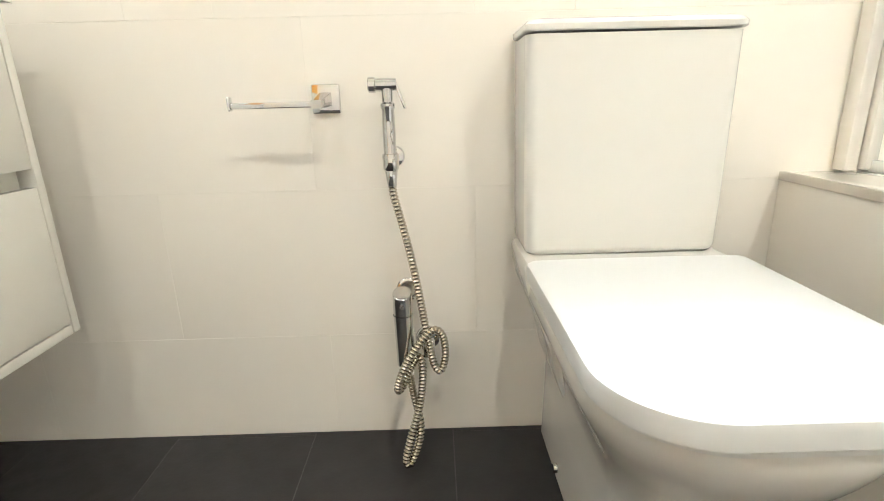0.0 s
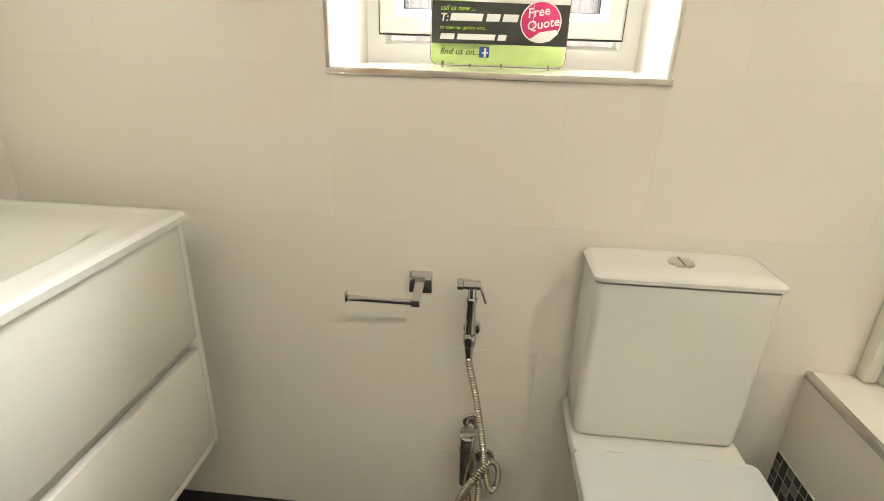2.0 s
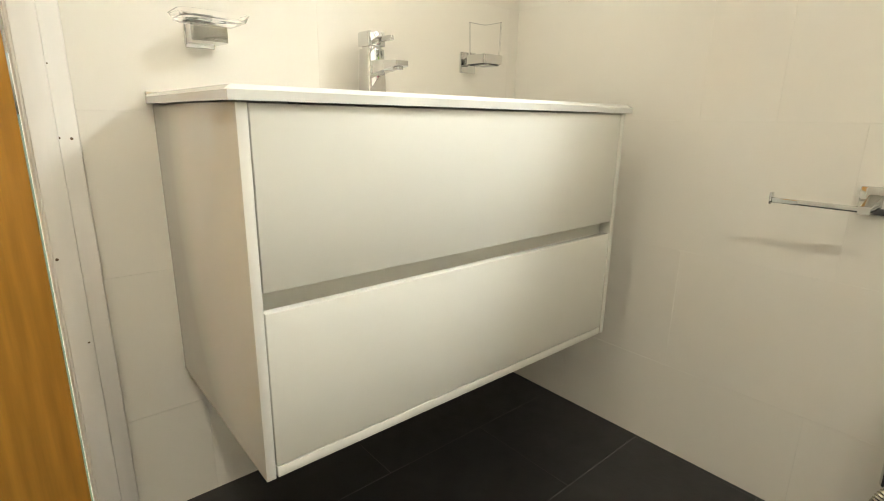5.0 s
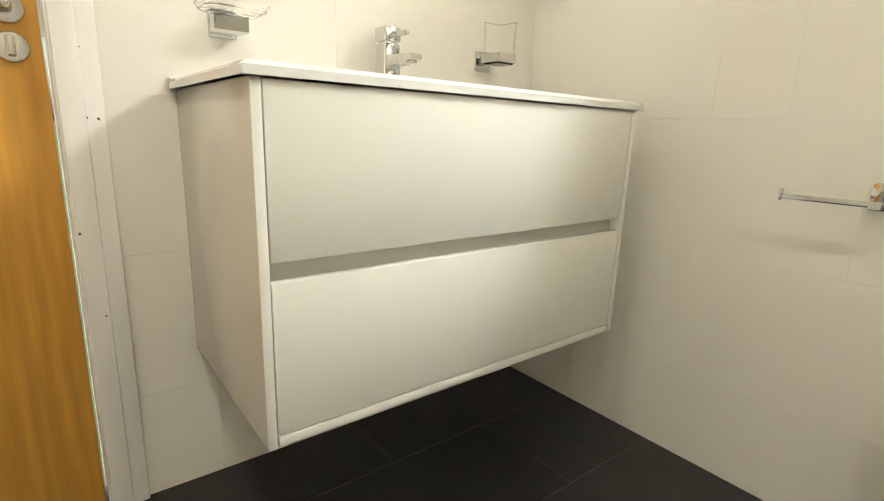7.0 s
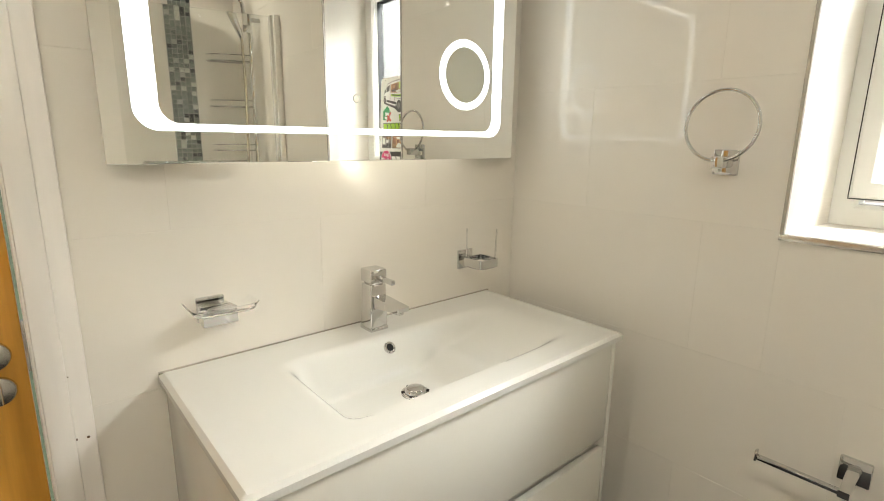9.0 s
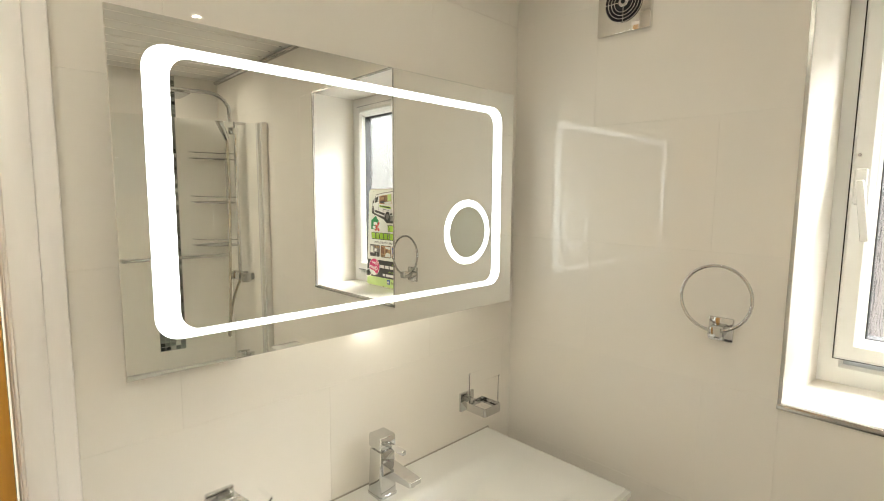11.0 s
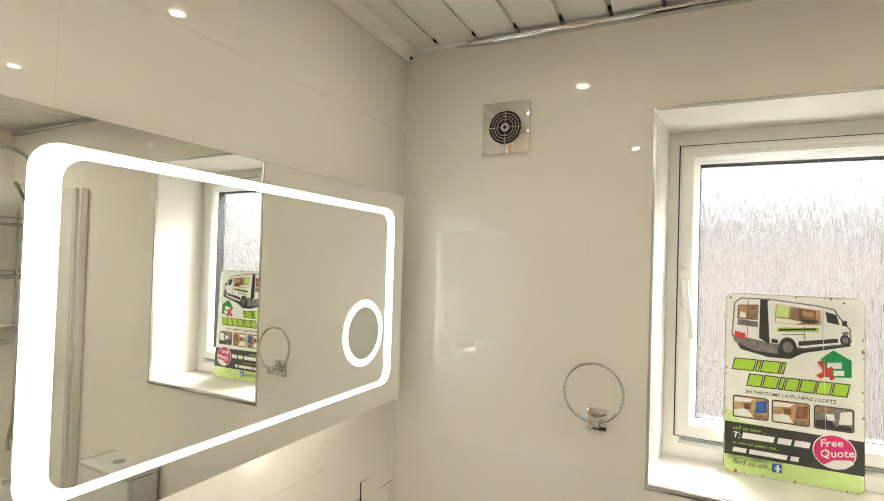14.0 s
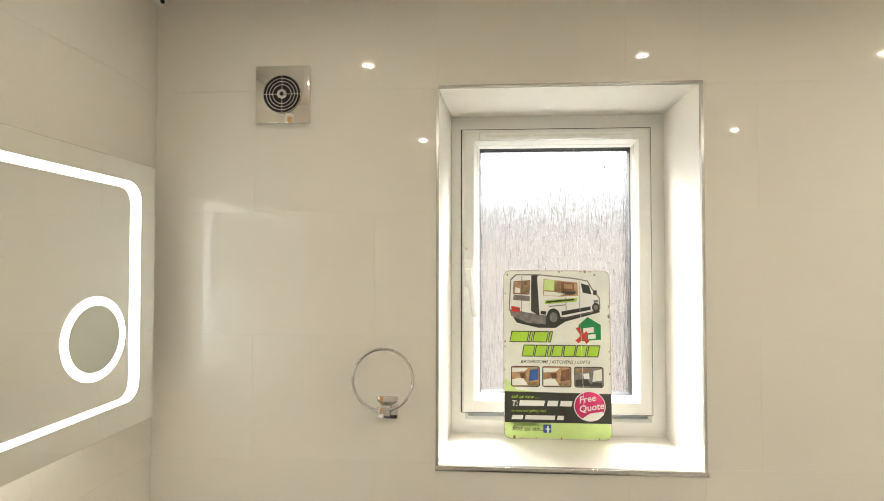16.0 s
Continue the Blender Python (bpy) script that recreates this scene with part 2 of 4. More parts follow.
def tile_mesh(w, h, mat, depth=0.006, ch=0.0003, tag="tile"):
    """One tile, its face in the local x-y plane at z = 0, with a small chamfer."""
    key = (round(w, 3), round(h, 3), mat.name)
    if key not in TILE_MESH:
        me = bpy.data.meshes.new(tag)
        v, f = [], []
        for z, c in ((-depth, 0), (-ch, 0), (0, ch)):
            v += [(-w / 2 + c, -h / 2 + c, z), (w / 2 - c, -h / 2 + c, z), (w / 2 - c, h / 2 - c, z), (-w / 2 + c, h / 2 - c, z)]
        for b in (0, 4):
            f += [(b + i, b + (i + 1) % 4, b + 4 + (i + 1) % 4, b + 4 + i) for i in range(4)]
        f.append((8, 9, 10, 11))
        me.from_pydata(v, [], f)
        me.materials.append(mat)
        TILE_MESH[key] = me
    return TILE_MESH[key]


# face frames: local x, local y, local z (outward) as columns
FACING = {"-y": Matrix(((1, 0, 0), (0, 0, -1), (0, 1, 0))), "+x": Matrix(((0, 0, 1), (1, 0, 0), (0, 1, 0))),
          "-x": Matrix(((0, 0, -1), (-1, 0, 0), (0, 1, 0))), "+y": Matrix(((-1, 0, 0), (0, 0, 1), (0, 1, 0))), "+z": Matrix.Identity(3)}


def lay(name, rects, facing, plane, mat, parent, gap=0.0007):
    """Lay one piece in each rectangle (along the wall, up) of a plane."""
    turn = FACING[facing].to_4x4()
    for a0, a1, b0, b1 in rects:
        w, h = a1 - a0 - gap * (0.15 if name == "tile" else 1.0), b1 - b0 - gap
        ob = new(name, tile_mesh(w, h, mat, tag=name))
        a, b = (a0 + a1) / 2, (b0 + b1) / 2
        at = {"y": (a, plane, b), "x": (plane, a, b), "z": (a, b, plane)}[facing[1]]
        ob.parent = parent
        ob.matrix_basis = Matrix.Translation(Vector(at) - origin_of(parent)) @ turn


ROWS = [0.0] + [0.237 + 0.308 * k for k in range(8)]


def courses(u0, u1, top, shift, length=0.616):
    """Running-bond rectangles of the wall tiles."""
    out = []
    for k, z0 in enumerate(ROWS):
        z1 = min(ROWS[k + 1] if k + 1 < len(ROWS) else top, top)
        if z0 >= top:
            break
        u = shift + (length / 2 if k % 2 else 0)
        while u > u0:
            u -= length
        while u < u1:
            a, b = max(u, u0), min(u + length, u1)
            if b - a > 0.004:
                out.append((a, b, z0, z1))
            u += length
    return out


# ---- structure ----
EAST, SOUTH = 2.63, -2.08
WX0, WX1, WZ0, WZ1 = 0.726, 1.361, 1.154, 2.086     # window opening
DY0, DY1, DZ = -1.95, -1.195, 2.0                   # door opening in the west wall
GR = 0.0007                                         # depth of the joints


def wall_of(name, rects, build, label):
    bm = bmesh.new()
    for r in rects:
        join(bm, build(*r))
    ob = link(name, bm, M_GROUT, smooth=False)
    return tagged(ob, label, "wall", kind="structure")


wall_north = wall_of("wall_north", subtract([(-0.2, EAST + 0.2, -0.1, 2.6)], (WX0, WX1, WZ0, WZ1)),
                     lambda a, b, c, d: box(a, b, GR, 0.30, c, d), "wall of large glossy cream tiles around the window")
wall_west = wall_of("wall_west", subtract([(SOUTH - 0.15, GR, -0.1, 2.6)], (DY0 - 0.03, DY1 + 0.03, -0.2, DZ + 0.03)),
                    lambda a, b, c, d: box(-0.12, -GR, a, b, c, d), "glossy cream tiled wall behind the vanity")
wall_east = wall_of("wall_east", [(SOUTH - 0.15, GR, -0.1, 2.6)], lambda a, b, c, d: box(EAST + GR, EAST + 0.15, a, b, c, d),
                    "glossy cream tiled wall along the bath")
wall_south = wall_of("wall_south", [(-0.2, EAST + 0.2, -0.1, 2.6)], lambda a, b, c, d: box(a, b, SOUTH - 0.15, SOUTH - GR, c, d),
                     "glossy cream tiled wall opposite the window")
floor = tagged(link("floor", box(-0.12, EAST + 0.15, SOUTH - 0.15, 0.02, -0.12, -GR), M_FGROUT, smooth=False),
               "dark charcoal floor tiles with grey joints", "floor", kind="structure")

# ceiling of narrow boards with open grooves between them
bm = bmesh.new()
x = -0.14
while x < EAST + 0.15:
    box(x + 0.004, x + 0.1255 - 0.004, SOUTH - 0.1, 0.02, CEIL, CEIL + 0.010, 0.0025, 1, bm)
    x += 0.1255
box(-0.2, EAST + 0.2, SOUTH - 0.15, 0.3, CEIL + 0.0085, CEIL + 0.05, bm=bm)
tagged(link("ceiling", bm, M_CEIL, smooth=False), "glossy white plastic panelled ceiling with narrow grooves", "ceiling", kind="structure")

# ceiling edge trims: white cove on the west side, chrome strip on the window side
cove = []
for yy in (SOUTH, -0.0):
    cove.append([(0.001, yy, 2.312), (0.005, yy, 2.312), (0.012, yy, 2.316), (0.026, yy, 2.331), (0.034, yy, CEIL - 0.004), (0.034, yy, CEIL + 0.001), (0.001, yy, CEIL + 0.001)])
tagged(link("trim", loft(cove), M_PAINT, smooth=False), "narrow white cove strip between wall and ceiling", "trim", kind="structure")
strip = []
for xx, k in ((0.16, 0.03), (0.19, 0.30), (0.23, 0.62), (0.30, 1.0), (EAST, 1.0)):
    strip.append([(xx, -0.001 - 0.021 * k * math.sin(a), CEIL - 0.013 - 0.013 * math.cos(a) * k) for a in (math.pi * j / 10 for j in range(11))])
tagged(link("trim", loft(strip), M_CHROME), "polished chrome strip between wall and ceiling", "trim", kind="structure")
strip = [[(xx, -0.001, 2.334), (xx, -0.003, 2.334), (xx, -0.007, CEIL - 0.002), (xx, -0.007, CEIL + 0.001), (xx, -0.001, CEIL + 0.001)] for xx in (0.034, 0.2)]
tagged(link("trim", loft(strip), M_PAINT, smooth=False), "narrow white cove strip between wall and ceiling", "trim", kind="structure")

bm = cyl((0.020, -0.014, 2.316), (0.024, -0.022, 2.313), 0.0050, n=20)
tagged(link("trim_end", bm, M_DARK), "dark open end of the cove strip in the corner", "trim", kind="structure")

# open ends of the ceiling grooves beside the chrome strip
bm = bmesh.new()
for k in range(1, 20):
    box(-0.14 + 0.1255 * k - 0.0035, -0.14 + 0.1255 * k + 0.0035, -0.040, -0.022, CEIL + 0.0005, CEIL + 0.0085, bm=bm)
tagged(link("groove_ends", bm, M_DARK, smooth=False), "dark open ends of the ceiling panel grooves", "ceiling", kind="structure")

# window: opening lining, frame, opening sash, obscure pane
window = thing("window_1", (1.05, 0.2, 1.152), "white plastic window with frosted rain-pattern glass in a deep reveal", "window", kind="structure")
SX0, SX1, SZ0, SZ1 = 0.781, 1.317, 1.222, 2.036
FX0, FX1, FZ0, FZ1, FY = 0.752, 1.355, 1.161, 2.076, 0.225


def quad_slab(a, b, c, d, push):
    bmq = bmesh.new()
    f = [bmq.verts.new(p) for p in (a, b, c, d)]
    k = [bmq.verts.new(Vector(p) + Vector(push)) for p in (a, b, c, d)]
    bmq.faces.new(f)
    bmq.faces.new(k[::-1])
    for i in range(4):
        bmq.faces.new((f[i], k[i], k[(i + 1) % 4], f[(i + 1) % 4]))
    return bmq


A = [(WX0 + 0.001, 0.0045, WZ0 + 0.001), (WX1 - 0.001, 0.0045, WZ0 + 0.001), (WX1 - 0.001, 0.0045, WZ1 - 0.001), (WX0 + 0.001, 0.0045, WZ1 - 0.001)]
B = [(FX0, FY + 0.01, FZ0), (FX1, FY + 0.01, FZ0), (FX1, FY + 0.01, FZ1), (FX0, FY + 0.01, FZ1)]
part("window_sill", quad_slab(A[0], A[1], B[1], B[0], (0, 0, -0.02)), M_TILE, window, "glossy white tiled sill")
part("reveal", quad_slab(A[1], A[2], B[2], B[1], (0.02, 0, 0)), M_TILE, window)
part("reveal", quad_slab(A[2], A[3], B[3], B[2], (0, 0, 0.02)), M_TILE, window)
part("reveal", quad_slab(A[3], A[0], B[0], B[3], (-0.02, 0, 0)), M_TILE, window)


def frame_of(x0, x1, z0, z1, w, y0, y1, bev):
    """Mitred rectangular frame with a sloped inner edge."""
    prof = [(0, y1), (0, y0 + bev), (bev, y0), (w - bev * 2, y0), (w, y0 + bev * 2), (w, y1)]
    loops = []
    for off, yy in prof:
        loops.append([(x0 + off, yy, z0 + off), (x1 - off, yy, z0 + off), (x1 - off, yy, z1 - off), (x0 + off, yy, z1 - off)])
    return loft(loops + loops[:1], cap=False)


part("window_frame", frame_of(FX0 - 0.012, FX1 + 0.012, FZ0 - 0.012, FZ1 + 0.012, 0.058, FY, 0.297, 0.004), M_UPVC, window)
part("gasket", frame_of(SX0 - 0.0035, SX1 + 0.0035, SZ0 - 0.0035, SZ1 + 0.0035, 0.010, FY - 0.001, 0.29, 0.0005), M_GASKET, window, "black rubber seal")
sash = part("sash", frame_of(SX0, SX1, SZ0, SZ1, 0.044, FY - 0.012, 0.285, 0.005), M_UPVC, window)
part("glazing_bead", frame_of(SX0 + 0.040, SX1 - 0.040, SZ0 + 0.040, SZ1 - 0.040, 0.011, FY + 0.004, 0.280, 0.003), M_UPVC, sash)
part("gasket", frame_of(SX0 + 0.0475, SX1 - 0.0475, SZ0 + 0.0475, SZ1 - 0.0475, 0.006, FY + 0.012, 0.278, 0.0008), M_GASKET, sash)
pane = part("pane", box(SX0 + 0.045, SX1 - 0.045, 0.256, 0.262, SZ0 + 0.045, SZ1 - 0.045), M_PANE, window, "frosted glass with vertical rain pattern")
pane.visible_shadow = False
vent = part("trickle_vent", box(SX0 + 0.05, SX1 - 0.05, FY - 0.022, FY - 0.011, SZ1 - 0.033, SZ1 - 0.010, 0.003), M_UPVC, window)
for i in range(3):
    part("vent_slot", box(SX0 + 0.07 + i * 0.135, SX0 + 0.19 + i * 0.135, FY - 0.0235, FY - 0.0215, SZ1 - 0.024, SZ1 - 0.020), M_LACQ_IN, vent)
handle = part("window_handle", box(SX0 + 0.008, SX0 + 0.030, FY - 0.022, FY - 0.012, 1.58, 1.66, 0.004), M_UPVC, window)
lv = box(-0.008, 0.008, -0.006, 0.006, -0.125, 0.012, 0.004)
bmesh.ops.transform(lv, matrix=Matrix.Translation((SX0 + 0.02, FY - 0.034, 1.622)) @ Matrix.Rotation(radians(-8), 4, "Y"), verts=lv.verts)
part("lever", lv, M_UPVC, handle)
part("screw_cap", cyl((SX0 + 0.012, FY - 0.0115, 1.69), (SX0 + 0.012, FY - 0.016, 1.69), 0.004, n=12), M_CHROME, window)
# metal edging round the opening
part("edge_trim", ring_plate(round_rect(WX0 - 0.005, WX1 + 0.005, WZ0 - 0.007, WZ1 + 0.005, 0.001, 1), round_rect(WX0 + 0.002, WX1 - 0.002, WZ0 + 0.002, WZ1 - 0.002, 0.001, 1),
                             lambda u, v: (u, -0.003, v), lambda u, v: (u, 0.006, v)), M_EDGE, window, "polished metal tile edging")

part("sill_trim", box(WX0 - 0.006, WX1 + 0.008, -0.0045, 0.004, WZ0 - 0.011, WZ0 + 0.0015, 0.001), M_STEEL, window, "brushed metal strip along the sill edge")

# door in the west wall
door = thing("door_1", (-0.03, -1.57, 0), "closed orange oak veneer door with steel turn knobs", "door", kind="structure")
part("door_leaf", box(-0.060, -0.018, DY0 + 0.004, DY1 - 0.006, 0.006, DZ - 0.004, 0.002), M_OAK, door)
for zz, r in ((0.978, 0.026), (0.917, 0.026)):
    rose = part("rose", cyl((-0.018, -1.243, zz), (-0.010, -1.243, zz), r, r - 0.002, 40, 0.002), M_STEEL, door, "brushed steel round plate")
    if zz > 0.95:
        part("lever_handle", tube(smooth_path([(-0.012, -1.243, zz), (0.028, -1.243, zz), (0.040, -1.255, zz), (0.040, -1.34, zz)], 8), 0.009, 14), M_STEEL, rose)
    else:
        part("thumb_turn", box(-0.012, 0.012, -1.249, -1.237, zz - 0.016, zz + 0.016, 0.003), M_STEEL, rose)
part("latch_plate", box(-0.026, -0.0165, DY1 - 0.0055, DY1 - 0.0015, 0.94, 1.03), M_STEEL, door)


def casing(y0, y1, z0, z1, name="casing"):
    """Upright of the door surround, moulded in two steps."""
    bmc = box(-0.004, 0.014, y0, y1, z0, z1, 0.004)
    s = 1 if y0 > -1.5 else -1
    inner = (y0 + 0.004, y0 + 0.042) if s > 0 else (y1 - 0.042, y1 - 0.004)
    box(0.010, 0.020, inner[0], inner[1], z0, z1 - 0.002, 0.004, 2, bmc)
    return bmc


part("casing", casing(DY1, DY1 + 0.072, 0.0, DZ + 0.07), M_PAINT, door, "white painted timber casing with chips")
dents = random.Random(5)
for k in range(5):
    cy, cz, cr = DY1 + 0.008 + 0.055 * dents.random(), 0.25 + 0.75 * dents.random(), 0.001 + 0.0018 * dents.random()
    fx = 0.0203 if cy < DY1 + 0.042 else 0.0143
    part("chip", cyl((fx - 0.002, cy, cz), (fx, cy, cz), cr, n=7), M_BROWN_CHIP, door)
part("casing", casing(DY0 - 0.072, DY0, 0.0, DZ + 0.07), M_PAINT, door, "white painted timber casing")
part("casing", box(-0.004, 0.016, DY0, DY1, DZ, DZ + 0.07, 0.004), M_PAINT, door)
part("jamb", box(-0.12, -0.003, DY1 - 0.001, DY1 + 0.031, 0, DZ, 0.001), M_PAINT, door)
part("jamb", box(-0.12, -0.003, DY0 - 0.031, DY0 + 0.001, 0, DZ, 0.001), M_PAINT, door)
part("jamb", box(-0.12, -0.003, DY0, DY1, DZ - 0.001, DZ + 0.031, 0.001), M_PAINT, door)

# ---- vanity corner ----
VY0, VY1 = -1.003, -0.121
vanity = thing("vanity_unit", (0.22, -0.56, 0.322), "wall-hung white gloss vanity cabinet with two wide drawers", "cabinet")
part("side_panel", box(0.001, 0.452, VY0, VY0 + 0.015, 0.322, 0.8655, 0.0012), M_LACQ, vanity)
part("side_panel", box(0.001, 0.452, VY1 - 0.015, VY1, 0.322, 0.8655, 0.0012), M_LACQ, vanity)
part("bottom_panel", box(0.001, 0.4515, VY0 + 0.018, VY1 - 0.018, 0.322, 0.339, 0.0008), M_LACQ, vanity)
part("back_panel", box(0.001, 0.012, VY0 + 0.018, VY1 - 0.018, 0.339, 0.8655), M_LACQ_IN, vanity)
part("waste_trap", loft([[(0.21 + r * math.cos(a), -0.63 + r * math.sin(a), z) for a in (2 * math.pi * k / 24 for k in range(24))] for z, r in ((0.292, 0.020), (0.295, 0.024), (0.312, 0.024), (0.324, 0.018))]), M_UPVC, vanity, "white plastic trap bottom")
part("finger_rail", box(0.405, 0.424, VY0 + 0.018, VY1 - 0.018, 0.560, 0.640), M_LACQ_IN, vanity, "recessed pale grip channel")
part("drawer", box(0.434, 0.4515, VY0 + 0.0170, VY1 - 0.0170, 0.6145, 0.8640, 0.0014), M_LACQ, vanity)
part("drawer", box(0.434, 0.4515, VY0 + 0.0170, VY1 - 0.0170, 0.3415, 0.5845, 0.0014), M_LACQ, vanity)

BX, BY0, BY1, BZ = 0.459, -1.013, -0.104, 0.886


def ease(t):
    t = max(0.0, min(1.0, t))
    return t * t * t * (10 + t * (6 * t - 15))


def bowl_depth(x, y):
    sx = ease((x - 0.100) / 0.075) * ease((0.392 - x) / 0.05)
    sy = ease((y + 0.825) / 0.075) * (0.55 * ease((-0.165 - y) / 0.26) + 0.45 * ease((-0.40 - y) / 0.12))
    return 0.088 * sx * sy


basin = thing("basin", (0.22, -0.56, 0.866), "white ceramic vanity basin with a shallow rectangular bowl", "basin")
bm = bmesh.new()
NX, NY = 58, 112
grid = []
for i in range(NX + 1):
    row = []
    for j in range(NY + 1):
        x = 0.001 + (BX - 0.001) * i / NX
        y = BY0 + (BY1 - BY0) * j / NY
        edge = min(BX - x, y - BY0, BY1 - y)
        drop = 0.007 * (1 - min(1.0, edge / 0.011)) ** 2
        row.append(bm.verts.new((x, y, BZ - drop - bowl_depth(x, y) - 0.001 * ease((edge - 0.008) / 0.03))))
    grid.append(row)
for i in range(NX):
    for j in range(NY):
        bm.faces.new((grid[i][j], grid[i + 1][j], grid[i + 1][j + 1], grid[i][j + 1]))
rim = [grid[i][0] for i in range(NX + 1)] + [grid[NX][j] for j in range(1, NY + 1)] + [grid[i][NY] for i in range(NX - 1, -1, -1)] + [grid[0][j] for j in range(NY - 1, 0, -1)]
low = [bm.verts.new((v.co.x, v.co.y, 0.8665)) for v in rim]
for k in range(len(rim)):
    bm.faces.new((rim[k], rim[(k + 1) % len(rim)], low[(k + 1) % len(rim)], low[k]))
part("bowl", bm, M_CERAMIC, basin)
ov = [Vector((0.131, -0.561, 0.860)) + Matrix.Rotation(radians(48), 3, "Y") @ Vector((0.0115 * math.cos(a), 0.0115 * math.sin(a), 0)) for a in (2 * math.pi * k / 32 for k in range(32))]
over = part("overflow_ring", tube(ov, 0.0036, 10, True), M_CHROME, basin, "chrome overflow ring")
part("overflow_hole", cyl((0.1325, -0.561, 0.8615), (0.1285, -0.561, 0.858), 0.010, n=24), M_DARK, over)
dz = BZ - bowl_depth(0.246, -0.574)
drain = part("drain", cyl((0.246, -0.574, dz - 0.004), (0.246, -0.574, dz + 0.003), 0.032, 0.030, 40, 0.001), M_CHROME, basin, "chrome slotted waste")
part("plug", cyl((0.246, -0.574, dz + 0.003), (0.246, -0.574, dz + 0.012), 0.026, 0.020, 40, 0.003), M_CHROME, drain)
for k in range(6):
    a = k * math.pi / 3
    c = Vector((0.246 + 0.0275 * math.cos(a), -0.574 + 0.0275 * math.sin(a), dz + 0.0035))
    part("slot", cyl(c, c + Vector((0, 0, 0.0012)), 0.0035, n=12), M_DARK, drain)
tagged(link("sealant", box(0.0005, 0.005, BY0, BY1, BZ - 0.004, BZ + 0.002, 0.0012), M_STEEL), "thin grey sealant bead behind the basin", "sealant", kind="structure")

tap = thing("mixer_tap", (0.053, -0.553, BZ - 0.001), "square chrome basin mixer tap with a lever", "tap")


def square_stack(cx, cy, levels):
    return loft([[(cx + u, cy + v, z) for u, v in round_rect(-h, h, -h, h, r, 4)] for z, h, r in levels])


part("tap_body", square_stack(0.055, -0.553, [(BZ - 0.002, 0.0255, 0.004), (BZ + 0.004, 0.0255, 0.004), (BZ + 0.006, 0.0240, 0.004), (0.995, 0.0215, 0.004), (0.998, 0.0205, 0.004)]), M_CHROME, tap)
part("tap_neck", square_stack(0.055, -0.553, [(0.997, 0.017, 0.004), (1.004, 0.017, 0.004)]), M_CHROME, tap)
head = part("tap_head", square_stack(0.055, -0.553, [(1.003, 0.0215, 0.003), (1.005, 0.0230, 0.004), (1.031, 0.0230, 0.004), (1.034, 0.0215, 0.003)]), M_CHROME, tap)
part("lever", box(0.076, 0.137, -0.5585, -0.5475, 1.010, 1.021, 0.002), M_CHROME, head)
spout = part("spout", loft([[(0.070 + u, -0.553 + v, w) for u, v, w in s] for s in (
    [(0, -0.017, 0.940), (0, 0.017, 0.940), (0, 0.017, 0.972), (0, -0.017, 0.972)],
    [(0.03, -0.0165, 0.947), (0.03, 0.0165, 0.947), (0.03, 0.0165, 0.971), (0.03, -0.0165, 0.971)],
    [(0.103, -0.016, 0.955), (0.103, 0.016, 0.955), (0.103, 0.016, 0.967), (0.103, -0.016, 0.967)],
    [(0.106, -0.014, 0.957), (0.106, 0.014, 0.957), (0.106, 0.014, 0.966), (0.106, -0.014, 0.966)])]), M_CHROME, tap)
part("aerator", cyl((0.158, -0.553, 0.956), (0.158, -0.553, 0.948), 0.011, 0.011, 24, 0.001), M_CHROME, spout)


def wall_bracket(parent, y0, y1, z0, z1):
    return part("wall_plate", box(0.0005, 0.009, y0, y1, z0, z1, 0.0025), M_CHROME, parent)


soap = thing("soap_dish", (0.001, -0.908, 0.98), "clear glass soap dish on a square chrome wall holder", "soap dish")
wall_bracket(soap, -0.936, -0.882, 0.971, 1.022)
part("holder", loft([[(0.008, y, z) for y, z in ((-0.934, 0.977), (-0.882, 0.977), (-0.882, 1.008), (-0.934, 1.008))],
                     [(0.058, y, z) for y, z in ((-0.940, 0.978), (-0.874, 0.978), (-0.874, 1.008), (-0.940, 1.008))],
                     [(0.064, y, z) for y, z in ((-0.939, 0.979), (-0.875, 0.979), (-0.875, 1.007), (-0.939, 1.007))]]), M_CHROME, soap)


def shallow(cx, cy, hx, hy, z0, z1, r, wall):
    """Open dish: outside up, over the lip, inside down."""
    lv = [(0.74, z0, 0), (0.90, z0 + (z1 - z0) * 0.25, 0), (0.97, z1 - 0.001, 0), (1.0, z1, 0), (0.97, z1 + 0.0005, 0), (0.87, z0 + (z1 - z0) * 0.25 + wall, 0), (0.71, z0 + wall, 0)]
    return loft([[(cx + u, cy + v, z) for u, v in round_rect(-hx * k, hx * k, -hy * k, hy * k, r * k, 6)] for k, z, _ in lv])


dish = part("glass_tray", shallow(0.064, -0.905, 0.048, 0.062, 1.0085, 1.024, 0.020, 0.004), M_GLASS, soap, "clear glass tray")
dish.visible_shadow = False

cup = thing("tumbler_holder", (0.001, -0.207, 0.98), "clear square glass tumbler in a chrome wall holder", "tumbler")
wall_bracket(cup, -0.235, -0.180, 0.971, 1.026)
part("arm", box(0.008, 0.042, -0.2165, -0.1995, 0.999, 1.012, 0.002), M_CHROME, cup)
part("collar", ring_plate(round_rect(0.036, 0.106, -0.243, -0.173, 0.006, 4), round_rect(0.039, 0.103, -0.240, -0.176, 0.005, 4),
                          lambda u, v: (u, v, 1.013), lambda u, v: (u, v, 0.990)), M_CHROME, cup)
lv = [(0.90, 0.986), (0.97, 0.988), (1.0, 1.02), (1.04, 1.095), (0.965, 1.0955), (0.92, 1.02), (0.88, 1.003)]
